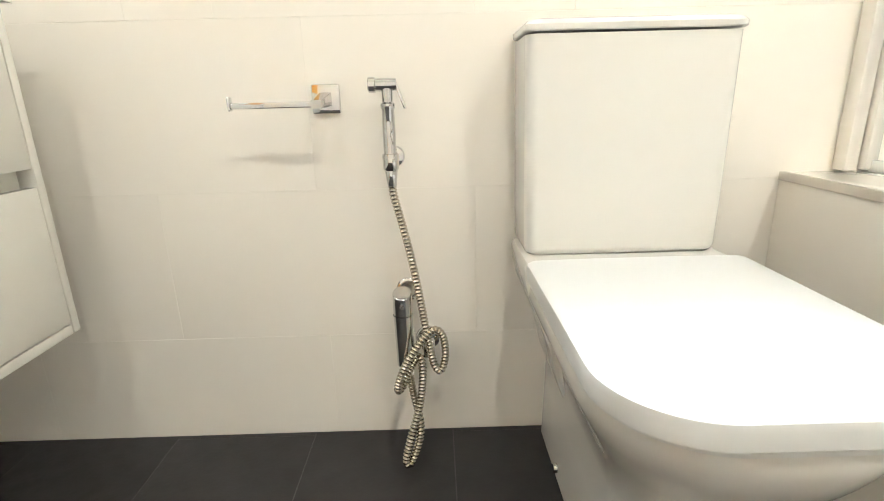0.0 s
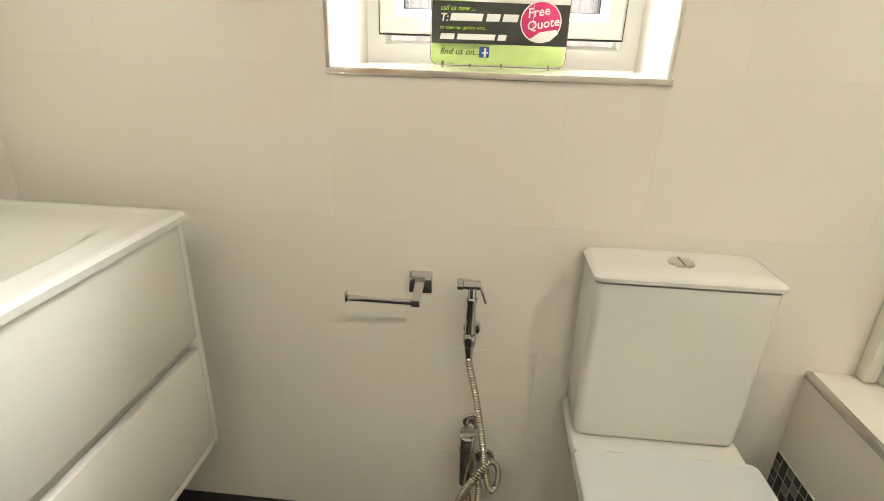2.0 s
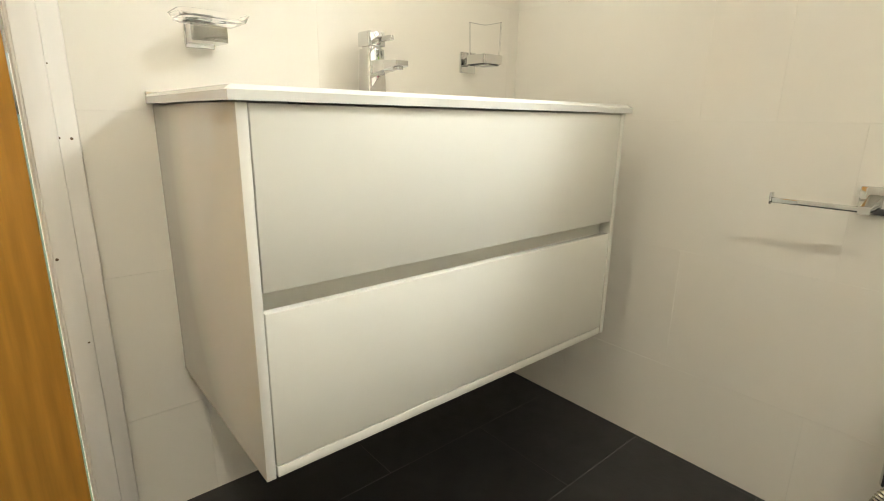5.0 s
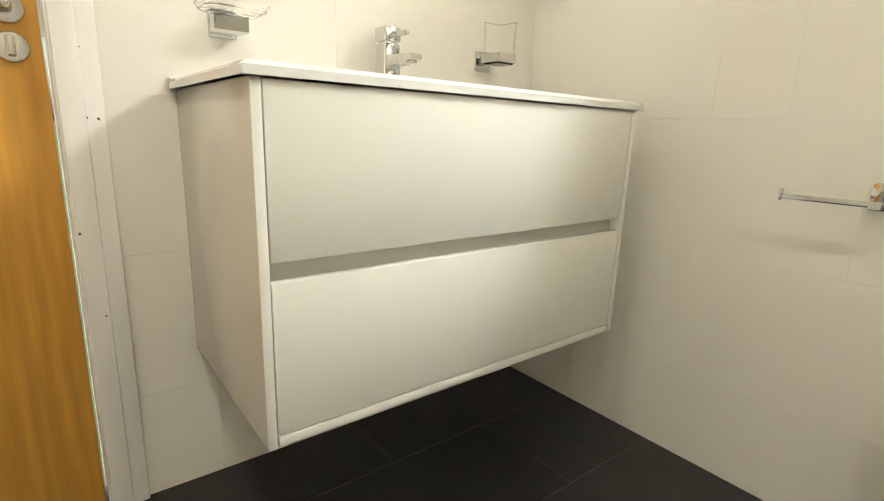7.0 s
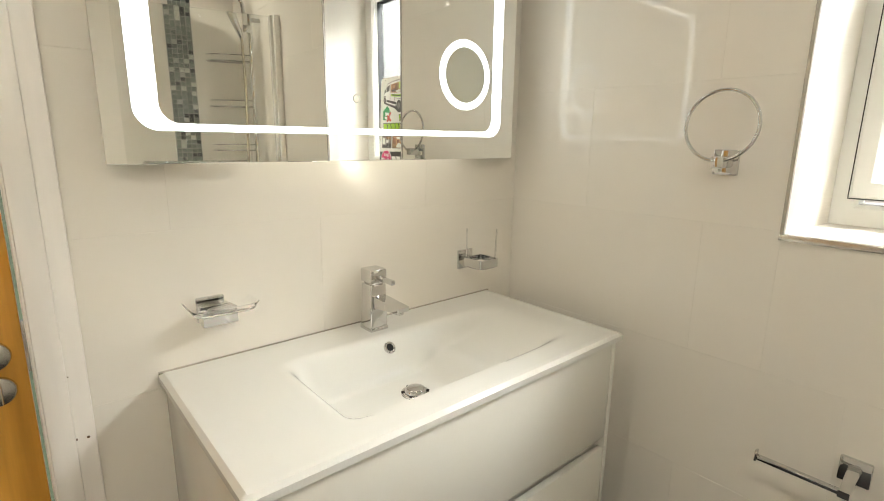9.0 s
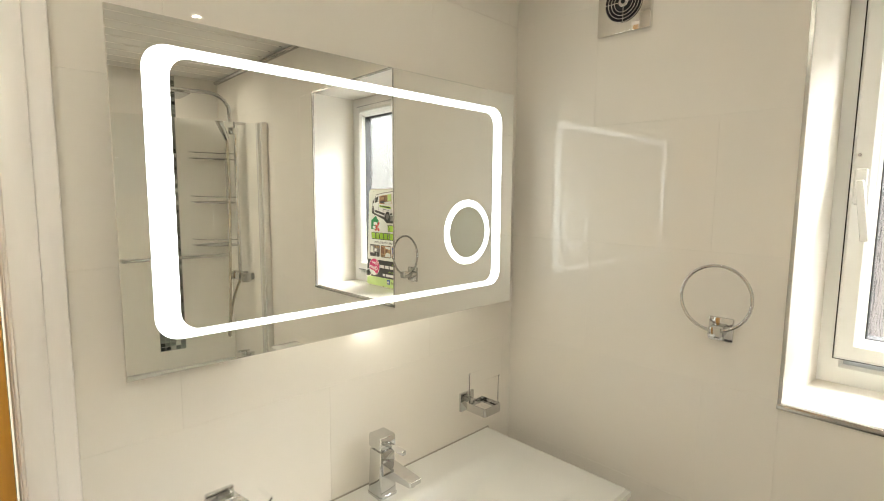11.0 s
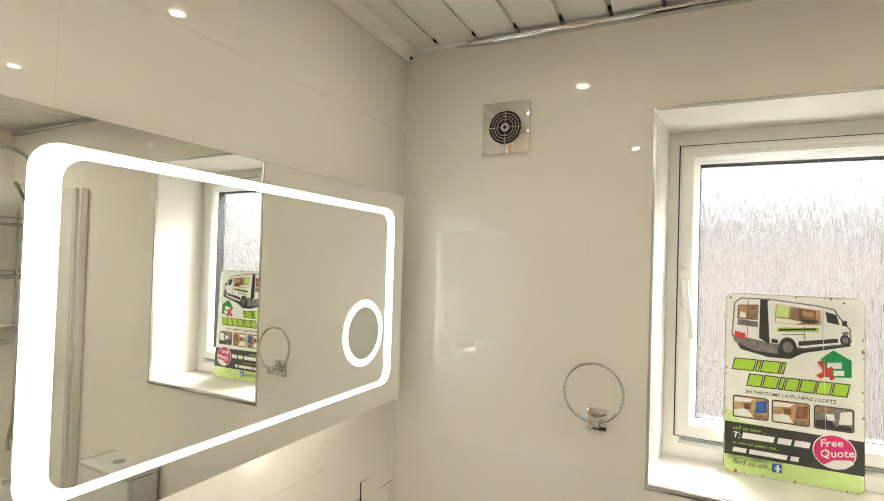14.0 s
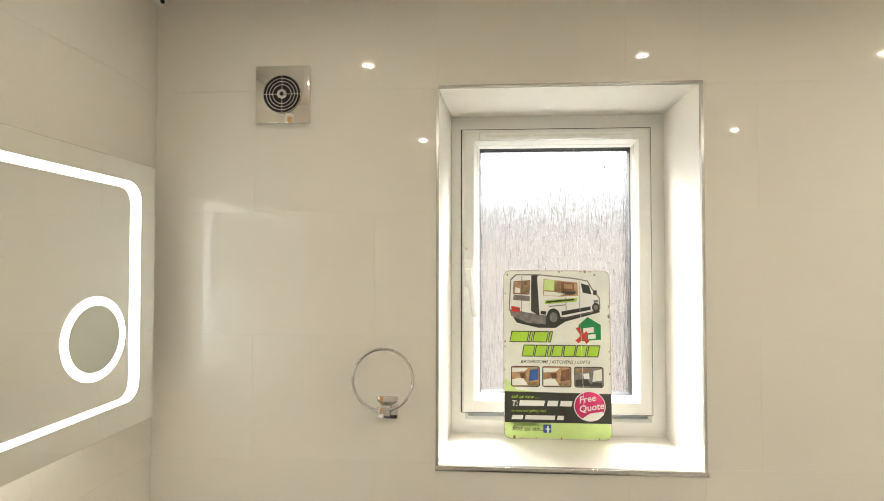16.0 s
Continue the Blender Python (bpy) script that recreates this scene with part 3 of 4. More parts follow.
glass = part("glass", loft([[(0.071 + u, -0.208 + v, z) for u, v in round_rect(-0.031 * k, 0.031 * k, -0.031 * k, 0.031 * k, 0.006, 4)] for k, z in lv]), M_GLASS, cup, "clear square glass")
glass.visible_shadow = False

# lit mirror, leaning very slightly
mirror = thing("mirror", (0.050, -0.56, 1.58), "frameless bathroom mirror with a lit frosted border", "mirror")
MY0, MY1, MZ0, MZ1 = -1.060, -0.084, 1.286, 1.874
part("backing", box(0.010, 0.046, MY0 + 0.06, MY1 - 0.06, MZ0 + 0.05, MZ1 - 0.05), M_PAINT, mirror)
part("mirror_glass", box(0.0455, 0.050, MY0, MY1, MZ0, MZ1, 0.0012, 1), M_MIRROR, mirror, "silvered mirror glass")
flat = lambda k: (lambda u, v: (0.050 + k, u, v))
part("light_band", ring_plate(round_rect(-1.014, -0.135, 1.343, 1.829, 0.040, 8), round_rect(-0.974, -0.169, 1.356, 1.812, 0.032, 8), flat(0.0008), flat(-0.001)), M_LED, mirror, "lit frosted band")
circ = lambda r, n=64: [(-0.267 + r * math.cos(2 * math.pi * k / n), 1.495 + r * math.sin(2 * math.pi * k / n)) for k in range(n)]
part("magnifier_ring", ring_plate(circ(0.085), circ(0.0675), flat(0.0012), flat(-0.001)), M_LED, mirror, "lit frosted ring")
part("magnifier", cyl((0.048, -0.267, 1.495), (0.0512, -0.267, 1.495), 0.0675, n=64), M_MAG, mirror, "round magnifying mirror")
touch = [(-0.586 + 0.009 * math.cos(2 * math.pi * k / 32), 1.419 + 0.009 * math.sin(2 * math.pi * k / 32)) for k in range(32)]
touch_in = [(-0.586 + 0.0075 * math.cos(2 * math.pi * k / 32), 1.419 + 0.0075 * math.sin(2 * math.pi * k / 32)) for k in range(32)]
part("touch_switch", ring_plate(touch, touch_in, flat(0.0006), flat(-0.001)), M_UPVC, mirror)
mirror.rotation_euler = (0, radians(-0.3), radians(-0.75))
# the mirror's own strip that washes the wall below it
M_BACK = material("backlight_strip", (1.0, 0.97, 0.9), 0.5, vary=0.0, emit=3.0, emit_color=(1.0, 0.97, 0.90))
part("backlight", box(0.018, 0.036, -0.86, -0.24, MZ0 + 0.030, MZ0 + 0.036), M_BACK, mirror, "lit strip behind the lower edge")

lamp("mirror_wash", "AREA", look((0.028, -0.56, MZ0 - 0.003), (0.018, -0.57, 0.9)), 0.26, (1.0, 0.96, 0.89), size=0.018, size_y=0.55)

# ---- window wall fittings ----
fan = thing("extractor_fan", (0.335, 0, 1.998), "square chrome extractor fan with a dark round grille", "fan")
part("cover_plate", box(0.266, 0.405, -0.016, -0.0005, 1.998, 2.144, 0.0035), M_PLATE, fan)
grille = part("grille_recess", cyl((0.336, -0.0155, 2.070), (0.336, -0.0175, 2.070), 0.0475, n=56), M_DARK, fan, "dark round opening")
for r in (0.0475, 0.0395, 0.0315, 0.0235):
    part("grille_ring", tube([Vector((0.336 + r * math.cos(a), -0.019, 2.070 + r * math.sin(a))) for a in (2 * math.pi * k / 48 for k in range(48))], 0.0011, 8, True), M_STEEL, grille)
part("hub", cyl((0.336, -0.016, 2.070), (0.336, -0.022, 2.070), 0.0145, 0.012, 28, 0.001), M_CHROME, grille)
part("hub_screw", cyl((0.336, -0.0215, 2.070), (0.336, -0.0235, 2.070), 0.005, n=16), M_DARK, grille)
for k in range(4):
    a = k * math.pi / 2
    part("spoke", cyl((0.336 + 0.013 * math.cos(a), -0.019, 2.070 + 0.013 * math.sin(a)), (0.336 + 0.047 * math.cos(a), -0.019, 2.070 + 0.047 * math.sin(a)), 0.0011, n=8), M_STEEL, grille)

ringh = thing("towel_ring", (0.597, 0, 1.262), "round chrome towel ring on a square bracket", "towel ring")
part("wall_plate", box(0.576, 0.628, -0.009, -0.0005, 1.268, 1.322, 0.0025), M_CHROME, ringh)
part("bracket", box(0.589, 0.615, -0.056, -0.008, 1.284, 1.308, 0.0025), M_CHROME, ringh)
part("ring", tube([Vector((0.598 + 0.072 * math.sin(a), -0.046 - 0.004 * math.cos(a), 1.371 - 0.072 * math.cos(a))) for a in (2 * math.pi * k / 96 for k in range(96))], 0.0036, 12, True), M_CHROME, ringh)

roll = thing("paper_holder", (0.911, 0, 0.687), "square chrome toilet paper holder with a side bar", "paper holder")
part("wall_plate", box(0.885, 0.937, -0.010, -0.0005, 0.687, 0.739, 0.003), M_CHROME, roll)
part("neck", loft([[(0.911 + u, -0.008, 0.713 + v) for u, v in round_rect(-0.011, 0.011, -0.012, 0.012, 0.002, 3)],
                   [(0.911 + u, -0.079, 0.704 + v) for u, v in round_rect(-0.009, 0.009, -0.007, 0.007, 0.002, 3)],
                   [(0.911 + u, -0.093, 0.704 + v) for u, v in round_rect(-0.009, 0.009, -0.007, 0.007, 0.002, 3)]]), M_CHROME, roll)
part("bar", box(0.766, 0.905, -0.090, -0.080, 0.699, 0.709, 0.0015), M_CHROME, roll)
part("end_stop", box(0.762, 0.767, -0.092, -0.078, 0.696, 0.719, 0.0015), M_CHROME, roll)

spray = thing("bidet_spray", (1.026, -0.045, 0.59), "chrome hand bidet spray hanging from its wall holder", "bidet spray")
part("wall_disc", cyl((1.030, -0.0005, 0.606), (1.030, -0.012, 0.606), 0.021, 0.019, 32, 0.002), M_CHROME, spray)
part("holder_arm", cyl((1.030, -0.010, 0.606), (1.028, -0.040, 0.606), 0.009, n=20), M_CHROME, spray)
part("holder_cup", loft([[(1.027 + r * math.cos(a), -0.046 + r * math.sin(a), z) for a in (2 * math.pi * k / 28 for k in range(28))] for z, r in ((0.585, 0.0125), (0.588, 0.0145), (0.612, 0.0155), (0.615, 0.0145))]), M_CHROME, spray)
part("grip", loft([[(1.0265 + r * math.cos(a), -0.046 + r * math.sin(a), z) for a in (2 * math.pi * k / 28 for k in range(28))] for z, r in ((0.572, 0.008), (0.592, 0.010), (0.614, 0.0115), (0.65, 0.0118), (0.692, 0.0112), (0.695, 0.013), (0.702, 0.013), (0.705, 0.0095), (0.728, 0.010))]), M_CHROME, spray)
part("spray_head", loft([[(x, -0.046 + r * math.cos(a), 0.734 + r * math.sin(a)) for a in (2 * math.pi * k / 28 for k in range(28))] for x, r in ((1.041, 0.008), (1.043, 0.0105), (1.020, 0.0115), (1.008, 0.011), (1.006, 0.0135), (0.996, 0.0135), (0.994, 0.012))][::-1]), M_CHROME, spray)
lvr = box(-0.0025, 0.0025, -0.006, 0.006, -0.048, 0.004, 0.0015)
bmesh.ops.transform(lvr, matrix=Matrix.Translation((1.041, -0.046, 0.738)) @ Matrix.Rotation(radians(-20), 4, "Y"), verts=lvr.verts)
part("trigger", lvr, M_CHROME, spray)

valve = thing("spray_valve", (1.037, -0.05, 0.195), "chrome cylinder shut-off valve on the tiles", "valve")
part("valve_body", loft([[(1.036 + dx + r * math.cos(a), -0.060 + r * math.sin(a), z + (0.007 * math.sin(a) if k == 3 or k == 4 else 0)) for a in (2 * math.pi * j / 36 for j in range(36))]
                         for k, (z, r, dx) in enumerate(((0.196, 0.0165, 0.002), (0.198, 0.018, 0.002), (0.305, 0.0185, 0.0), (0.349, 0.019, 0.0), (0.351, 0.0175, 0.0)))]), M_CHROME, valve)
part("grip_line", tube([Vector((1.036 + 0.0188 * math.cos(a), -0.060 + 0.0188 * math.sin(a), 0.306)) for a in (2 * math.pi * j / 36 for j in range(36))], 0.0007, 6, True), M_DARK, valve)
part("stop_screw", cyl((1.036, -0.078, 0.328), (1.036, -0.082, 0.328), 0.0045, n=16), M_STEEL, valve)
part("wall_mount", tube([Vector((1.046 + 0.020 * math.cos(a), -0.006, 0.338 + 0.020 * math.sin(a))) for a in (2 * math.pi * j / 32 for j in range(32))], 0.005, 10, True), M_CHROME, valve)
part("mount_arm", cyl((1.044, -0.002, 0.338), (1.040, -0.050, 0.333), 0.009, n=20), M_CHROME, valve)
part("bottom_nut", cyl((1.040, -0.060, 0.197), (1.043, -0.061, 0.172), 0.0115, 0.0095, 6), M_CHROME, valve)
stop = part("angle_stop", cyl((1.082, -0.004, 0.226), (1.082, -0.046, 0.226), 0.012, n=24), M_CHROME, valve)
part("flange", cyl((1.082, -0.0005, 0.226), (1.082, -0.006, 0.226), 0.027, 0.024, 32, 0.001), M_CHROME, stop)
part("stop_knob", box(1.073, 1.096, -0.060, -0.044, 0.208, 0.246, 0.003), M_CHROME, stop)

hose = thing("spray_hose", (1.05, -0.1, 0.02), "coiled ribbed chrome hose hanging down to the floor", "hose")
pts = smooth_path([(1.0265, -0.046, 0.574), (1.029, -0.047, 0.54), (1.043, -0.050, 0.48), (1.058, -0.054, 0.41), (1.071, -0.060, 0.335), (1.083, -0.068, 0.255),
                   (1.094, -0.070, 0.200), (1.107, -0.068, 0.185), (1.117, -0.062, 0.215), (1.112, -0.060, 0.258), (1.092, -0.066, 0.272), (1.060, -0.090, 0.246),
                   (1.033, -0.096, 0.200), (1.021, -0.094, 0.160), (1.030, -0.080, 0.158), (1.052, -0.074, 0.205), (1.066, -0.078, 0.222), (1.071, -0.084, 0.190), (1.066, -0.090, 0.135),
                   (1.055, -0.102, 0.095), (1.040, -0.118, 0.048), (1.033, -0.124, 0.014), (1.043, -0.122, 0.010), (1.060, -0.110, 0.050), (1.063, -0.098, 0.090), (1.052, -0.078, 0.130), (1.043, -0.061, 0.176)], 16)
run, total = [pts[0]], 0.0
for a, b in zip(pts, pts[1:]):
    seg = (b - a).length
    while total + seg >= 0.0009 * len(run):
        run.append(a.lerp(b, (0.0009 * len(run) - total) / seg))
    total += seg
part("ribbed_tube", tube(run, 0.0075, 10, radii=[0.0062 + 0.0021 * abs(math.sin(math.pi * k / 8)) for k in range(len(run))]), M_HOSE, hose)
part("hose_nut", cyl((1.0265, -0.046, 0.590), (1.0275, -0.0465, 0.556), 0.0125, 0.0085, 24, 0.001), M_CHROME, hose)

# ---- toilet ----
toilet = thing("toilet", (1.43, -0.3, 0), "white close-coupled toilet with a square soft-close lid down", "toilet")
TC, TL = 1.4255, 1.432


def pan_loop(hw, y_front, z, rf, y_back=-0.012, c=1.446):
    return [(u, v, z) for u, v in round_rect(c - hw, c + hw, y_front, y_back, (0.012, 0.012, rf, rf), 12)]


part("pan", loft([pan_loop(h, f, z, r, -0.012, c) for h, f, z, r, c in (
    (0.114, -0.50, 0.001, 0.09, 1.438), (0.113, -0.50, 0.03, 0.09, 1.438), (0.110, -0.495, 0.13, 0.09, 1.438), (0.109, -0.505, 0.20, 0.095, 1.437), (0.116, -0.530, 0.245, 0.11, 1.436),
    (0.134, -0.568, 0.295, 0.13, 1.433), (0.154, -0.597, 0.342, 0.14, 1.430), (0.167, -0.612, 0.376, 0.14, 1.428), (0.172, -0.616, 0.396, 0.135, TL), (0.170, -0.614, 0.408, 0.135, TL))]), M_CERAMIC, toilet)
part("shelf", loft([[(u, v, z) for u, v in round_rect(TC - h, TC + h, -0.185, -0.012, 0.012, 4)] for z, h in ((0.16, 0.090), (0.22, 0.112), (0.28, 0.126), (0.33, 0.146), (0.37, 0.162), (0.405, 0.171), (0.434, 0.174), (0.442, 0.170))]), M_CERAMIC, toilet)
part("seat", loft([pan_loop(h, f, z, 0.115, -0.20, TL) for h, f, z in ((0.173, -0.619, 0.4085), (0.175, -0.621, 0.4100), (0.175, -0.621, 0.4150), (0.173, -0.619, 0.4165))]), M_SEAT, toilet)
part("lid", loft([pan_loop(h, f, z, r, -0.188, TL) for h, f, z, r in ((0.177, -0.623, 0.4175, 0.106), (0.1800, -0.627, 0.4205, 0.106), (0.1810, -0.628, 0.440, 0.106), (0.1795, -0.626, 0.4465, 0.104), (0.174, -0.620, 0.4495, 0.100), (0.10, -0.52, 0.4505, 0.06))]), M_SEAT, toilet)
for s in (-0.085, 0.085):
    part("hinge", cyl((TC + s - 0.02, -0.186, 0.440), (TC + s + 0.02, -0.186, 0.440), 0.007, n=20), M_CHROME, toilet)
part("bolt_cap", cyl((1.326, -0.165, 0.022), (1.317, -0.165, 0.022), 0.010, 0.008, 24, 0.001), M_CHROME, toilet, "chrome bolt cap")
part("bolt_cap", cyl((1.550, -0.165, 0.022), (1.559, -0.165, 0.022), 0.010, 0.008, 24, 0.001), M_CHROME, toilet, "chrome bolt cap")
part("cistern", loft([[(u, v, z) for u, v in round_rect(TC - h, TC + h, yf, -0.010, (0.01, 0.01, 0.020, 0.020), 8)] for z, h, yf in
                      ((0.443, 0.160, -0.135), (0.447, 0.164, -0.139), (0.455, 0.1665, -0.141), (0.52, 0.168, -0.141), (0.66, 0.1695, -0.140), (0.7995, 0.171, -0.139))]), M_CERAMIC, toilet)
lid_c = part("cistern_lid", loft([[(u, v, z) for u, v in round_rect(TC - h, TC + h, yf, -0.006, (0.01, 0.01, 0.016, 0.016), 6)] for z, h, yf in
                                  ((0.8030, 0.172, -0.140), (0.805, 0.1745, -0.1425), (0.813, 0.175, -0.143), (0.819, 0.170, -0.138), (0.8225, 0.161, -0.128), (0.823, 0.11, -0.10))]), M_CERAMIC, toilet)
butt = part("flush_button", cyl((1.428, -0.070, 0.8225), (1.428, -0.070, 0.827), 0.025, 0.023, 40, 0.001), M_CHROME, lid_c, "chrome dual flush button")
part("button_split", box(1.4274, 1.4286, -0.092, -0.048, 0.8265, 0.8276), M_DARK, butt)

# ---- bath side ----
PX = 1.777
bath = thing("bath", (2.13, -0.85, 0), "built-in white bath behind a tiled panel and ledge", "bath")
panel = part("bath_panel", box(PX + GR, PX + 0.03, -1.70, -0.001, 0, 0.540), M_MGROUT, bath)
part("ledge", box(PX + 0.004, 1.908, -1.70, -0.001, 0.540, 0.5555, 0.0008), M_TILE, bath, "cream tiled ledge")
part("end_panel", box(PX, EAST, -1.72, -1.70, 0, 0.5515), M_TILE, bath)
part("corner_trim", box(PX - 0.0025, PX + 0.010, -1.70, -0.001, 0.541, 0.5570, 0.0008), M_STEEL, bath, "metal edge strip")
part("mosaic_trim", box(PX - 0.0015, PX + 0.004, -1.70, -0.001, 0.3295, 0.3335, 0.0006), M_UPVC, bath)


def tub_loop(o, z, r):
    return [(u, v, z) for u, v in round_rect(1.909 + o, EAST - 0.004 - o, -1.695 + o, -0.004 - o, r, 8)]


part("tub", loft([tub_loop(0.0, 0.50, 0.01), tub_loop(0.0, 0.549, 0.01), tub_loop(0.006, 0.556, 0.012), tub_loop(0.050, 0.556, 0.06), tub_loop(0.060, 0.550, 0.07), tub_loop(0.075, 0.40, 0.09),
                  tub_loop(0.110, 0.20, 0.11), tub_loop(0.150, 0.16, 0.10), tub_loop(0.22, 0.155, 0.05)]), M_CERAMIC, bath)

screen = thing("bath_screen", (1.93, -0.4, 0.553), "clear glass bath screen with chrome wall profile", "shower screen")
part("wall_profile", box(1.874, 1.900, -0.034, -0.0005, 0.558, 2.0, 0.004), M_RAIL, screen)
part("pivot_profile", box(1.9025, 1.931, -0.046, -0.012, 0.560, 2.0, 0.006), M_RAIL, screen)
gl = box(-0.003, 0.003, -0.74, 0.0, 0.578, 1.995, 0.001)
bmesh.ops.transform(gl, matrix=Matrix.Translation((1.918, -0.040, 0)) @ Matrix.Rotation(radians(11), 4, "Z"), verts=gl.verts)
gls = part("glass_panel", gl, M_SCREEN, screen, "clear toughened glass")
gls.visible_shadow = False
gl = box(-0.005, 0.005, -0.74, 0.0, 0.558, 0.580, 0.002)
bmesh.ops.transform(gl, matrix=Matrix.Translation((1.918, -0.040, 0)) @ Matrix.Rotation(radians(11), 4, "Z"), verts=gl.verts)
part("bottom_seal", gl, M_UPVC, screen, "clear plastic drip seal")
M_GREY_INK = material("grey_printed_ink", (0.30, 0.30, 0.30), 0.4, vary=0.02, scale=40)
for k in range(2):
    gl = box(-0.0006, 0.0006, -0.050 - 0.010 * k, -0.0445 - 0.010 * k, 0.618, 0.6225 - 0.001 * k)
    bmesh.ops.transform(gl, matrix=Matrix.Translation((1.9145, -0.040, 0)) @ Matrix.Rotation(radians(11), 4, "Z"), verts=gl.verts)
    part("printed_mark", gl, M_GREY_INK, screen)

shower = thing("shower", (2.28, -0.05, 1.1), "chrome riser shower with square rain head and hand shower", "shower")
part("bar_valve", box(2.205, 2.355, -0.075, -0.035, 1.085, 1.125, 0.006), M_CHROME, shower)
part("valve_knob", box(2.158, 2.203, -0.080, -0.030, 1.080, 1.130, 0.006), M_CHROME, shower)
part("valve_knob", box(2.357, 2.402, -0.080, -0.030, 1.080, 1.130, 0.006), M_CHROME, shower)
for x in (2.225, 2.335):
    part("elbow", cyl((x, -0.0005, 1.105), (x, -0.04, 1.105), 0.022, 0.015, 24), M_CHROME, shower)
part("riser", tube(smooth_path([(2.28, -0.055, 1.12), (2.28, -0.055, 1.6), (2.28, -0.055, 2.05), (2.28, -0.075, 2.15), (2.28, -0.15, 2.195), (2.28, -0.30, 2.195), (2.28, -0.385, 2.19), (2.28, -0.40, 2.175)], 10), 0.011, 16), M_CHROME, shower)
part("rain_head", square_stack(2.28, -0.40, [(2.158, 0.098, 0.006), (2.160, 0.100, 0.006), (2.166, 0.100, 0.006), (2.178, 0.03, 0.006)]), M_CHROME, shower, "square chrome rain head")
part("bracket", cyl((2.28, -0.0005, 2.0), (2.28, -0.055, 2.0), 0.012, n=20), M_CHROME, shower)
part("slide_holder", box(2.262, 2.298, -0.09, -0.040, 1.93, 1.97, 0.004), M_CHROME, shower)
part("hand_shower", cyl((2.28, -0.10, 1.90), (2.275, -0.15, 2.03), 0.013, 0.022, 24, 0.002), M_CHROME, shower)
part("shower_hose", tube(smooth_path([(2.28, -0.10, 1.90), (2.285, -0.095, 1.6), (2.275, -0.11, 1.2), (2.25, -0.13, 0.86), (2.27, -0.13, 0.76), (2.31, -0.12, 0.80), (2.30, -0.09, 0.98), (2.28, -0.058, 1.085)], 12), 0.0075, 12), M_HOSE, shower)

mix = thing("bath_tap", (2.25, -0.05, 0.556), "square chrome bath filler tap on the rim", "tap")
part("tap_body", box(2.20, 2.32, -0.050, -0.012, 0.590, 0.630, 0.005), M_CHROME, mix)
for x in (2.215, 2.305):
    part("pillar", cyl((x, -0.03, 0.556), (x, -0.03, 0.592), 0.015, n=20), M_CHROME, mix)
    part("lever", box(x - 0.008, x + 0.008, -0.085, -0.015, 0.642, 0.652, 0.003), M_CHROME, mix)
    part("lever_post", cyl((x, -0.03, 0.628), (x, -0.03, 0.645), 0.010, n=16), M_CHROME, mix)
part("spout", box(2.243, 2.277, -0.15, -0.045, 0.600, 0.618, 0.004), M_CHROME, mix)

caddy = thing("corner_caddy", (EAST - 0.01, -0.01, 1.27), "three-tier chrome wire corner shelf in the shower", "shelf")
for z in (1.275, 1.53, 1.785):
    arc = [Vector((EAST - 0.012 - 0.19 * math.cos(a), -0.012 - 0.19 * math.sin(a), z)) for a in (math.pi / 2 * k / 16 for k in range(17))]
    loop_pts = [Vector((EAST - 0.012, -0.012, z))] + arc
    sh = part("shelf_rim", tube(loop_pts, 0.004, 8, True), M_CHROME, caddy)
    part("upper_rim", tube([p + Vector((0, 0, 0.035)) for p in arc], 0.003, 8), M_CHROME, sh)
    for k in range(1, 7):
        d = 0.026 * k
        part("wire", cyl((EAST - 0.012 - d, -0.012, z), (EAST - 0.012 - d, -0.012 - math.sqrt(0.19 ** 2 - d * d), z), 0.002, n=8), M_CHROME, sh)
part("post", cyl((EAST - 0.015, -0.014, 1.24), (EAST - 0.015, -0.014, 1.85), 0.004, n=10), M_CHROME, caddy)
rail = thing("grab_rail", (EAST - 0.03, -0.28, 1.2), "straight chrome rail on the tiles above the bath", "rail")
part("bar", cyl((EAST - 0.045, -0.03, 1.205), (EAST - 0.045, -0.54, 1.205), 0.010, n=20, bevel=0.003), M_CHROME, rail)
for y in (-0.05, -0.54):
    part("post", cyl((EAST - 0.0005, y, 1.205), (EAST - 0.045, y, 1.205), 0.012, n=20), M_CHROME, rail)
hook = thing("robe_hook", (EAST, -0.63, 0.86), "small round chrome knob on the tiles", "hook")
part("base", cyl((EAST - 0.0005, -0.63, 0.86), (EAST - 0.010, -0.63, 0.86), 0.018, n=28), M_CHROME, hook)
part("knob", cyl((EAST - 0.010, -0.63, 0.86), (EAST - 0.035, -0.63, 0.86), 0.013, 0.022, 28, 0.004), M_CHROME, hook)

# ---- downlights ----
dl = thing("downlight", (DOWNLIGHTS[0][0], DOWNLIGHTS[0][1], CEIL), "lit recessed round chrome ceiling downlight", "light", "ceiling downlights")
cx, cy = DOWNLIGHTS[0]
cr = lambda r: [(cx + r * math.cos(2 * math.pi * k / 40), cy + r * math.sin(2 * math.pi * k / 40)) for k in range(40)]
part("bezel", ring_plate(cr(0.043), cr(0.023), lambda u, v: (u, v, CEIL - 0.006), lambda u, v: (u, v, CEIL + 0.004)), M_CHROME, dl)
part("lens", cyl((cx, cy, CEIL - 0.001), (cx, cy, CEIL + 0.006), 0.023, n=32), M_BULB, dl, "glowing lens")
for dx, dy in DOWNLIGHTS[1:]:
    copy_thing(dl, Matrix.Translation((dx, dy, CEIL)))

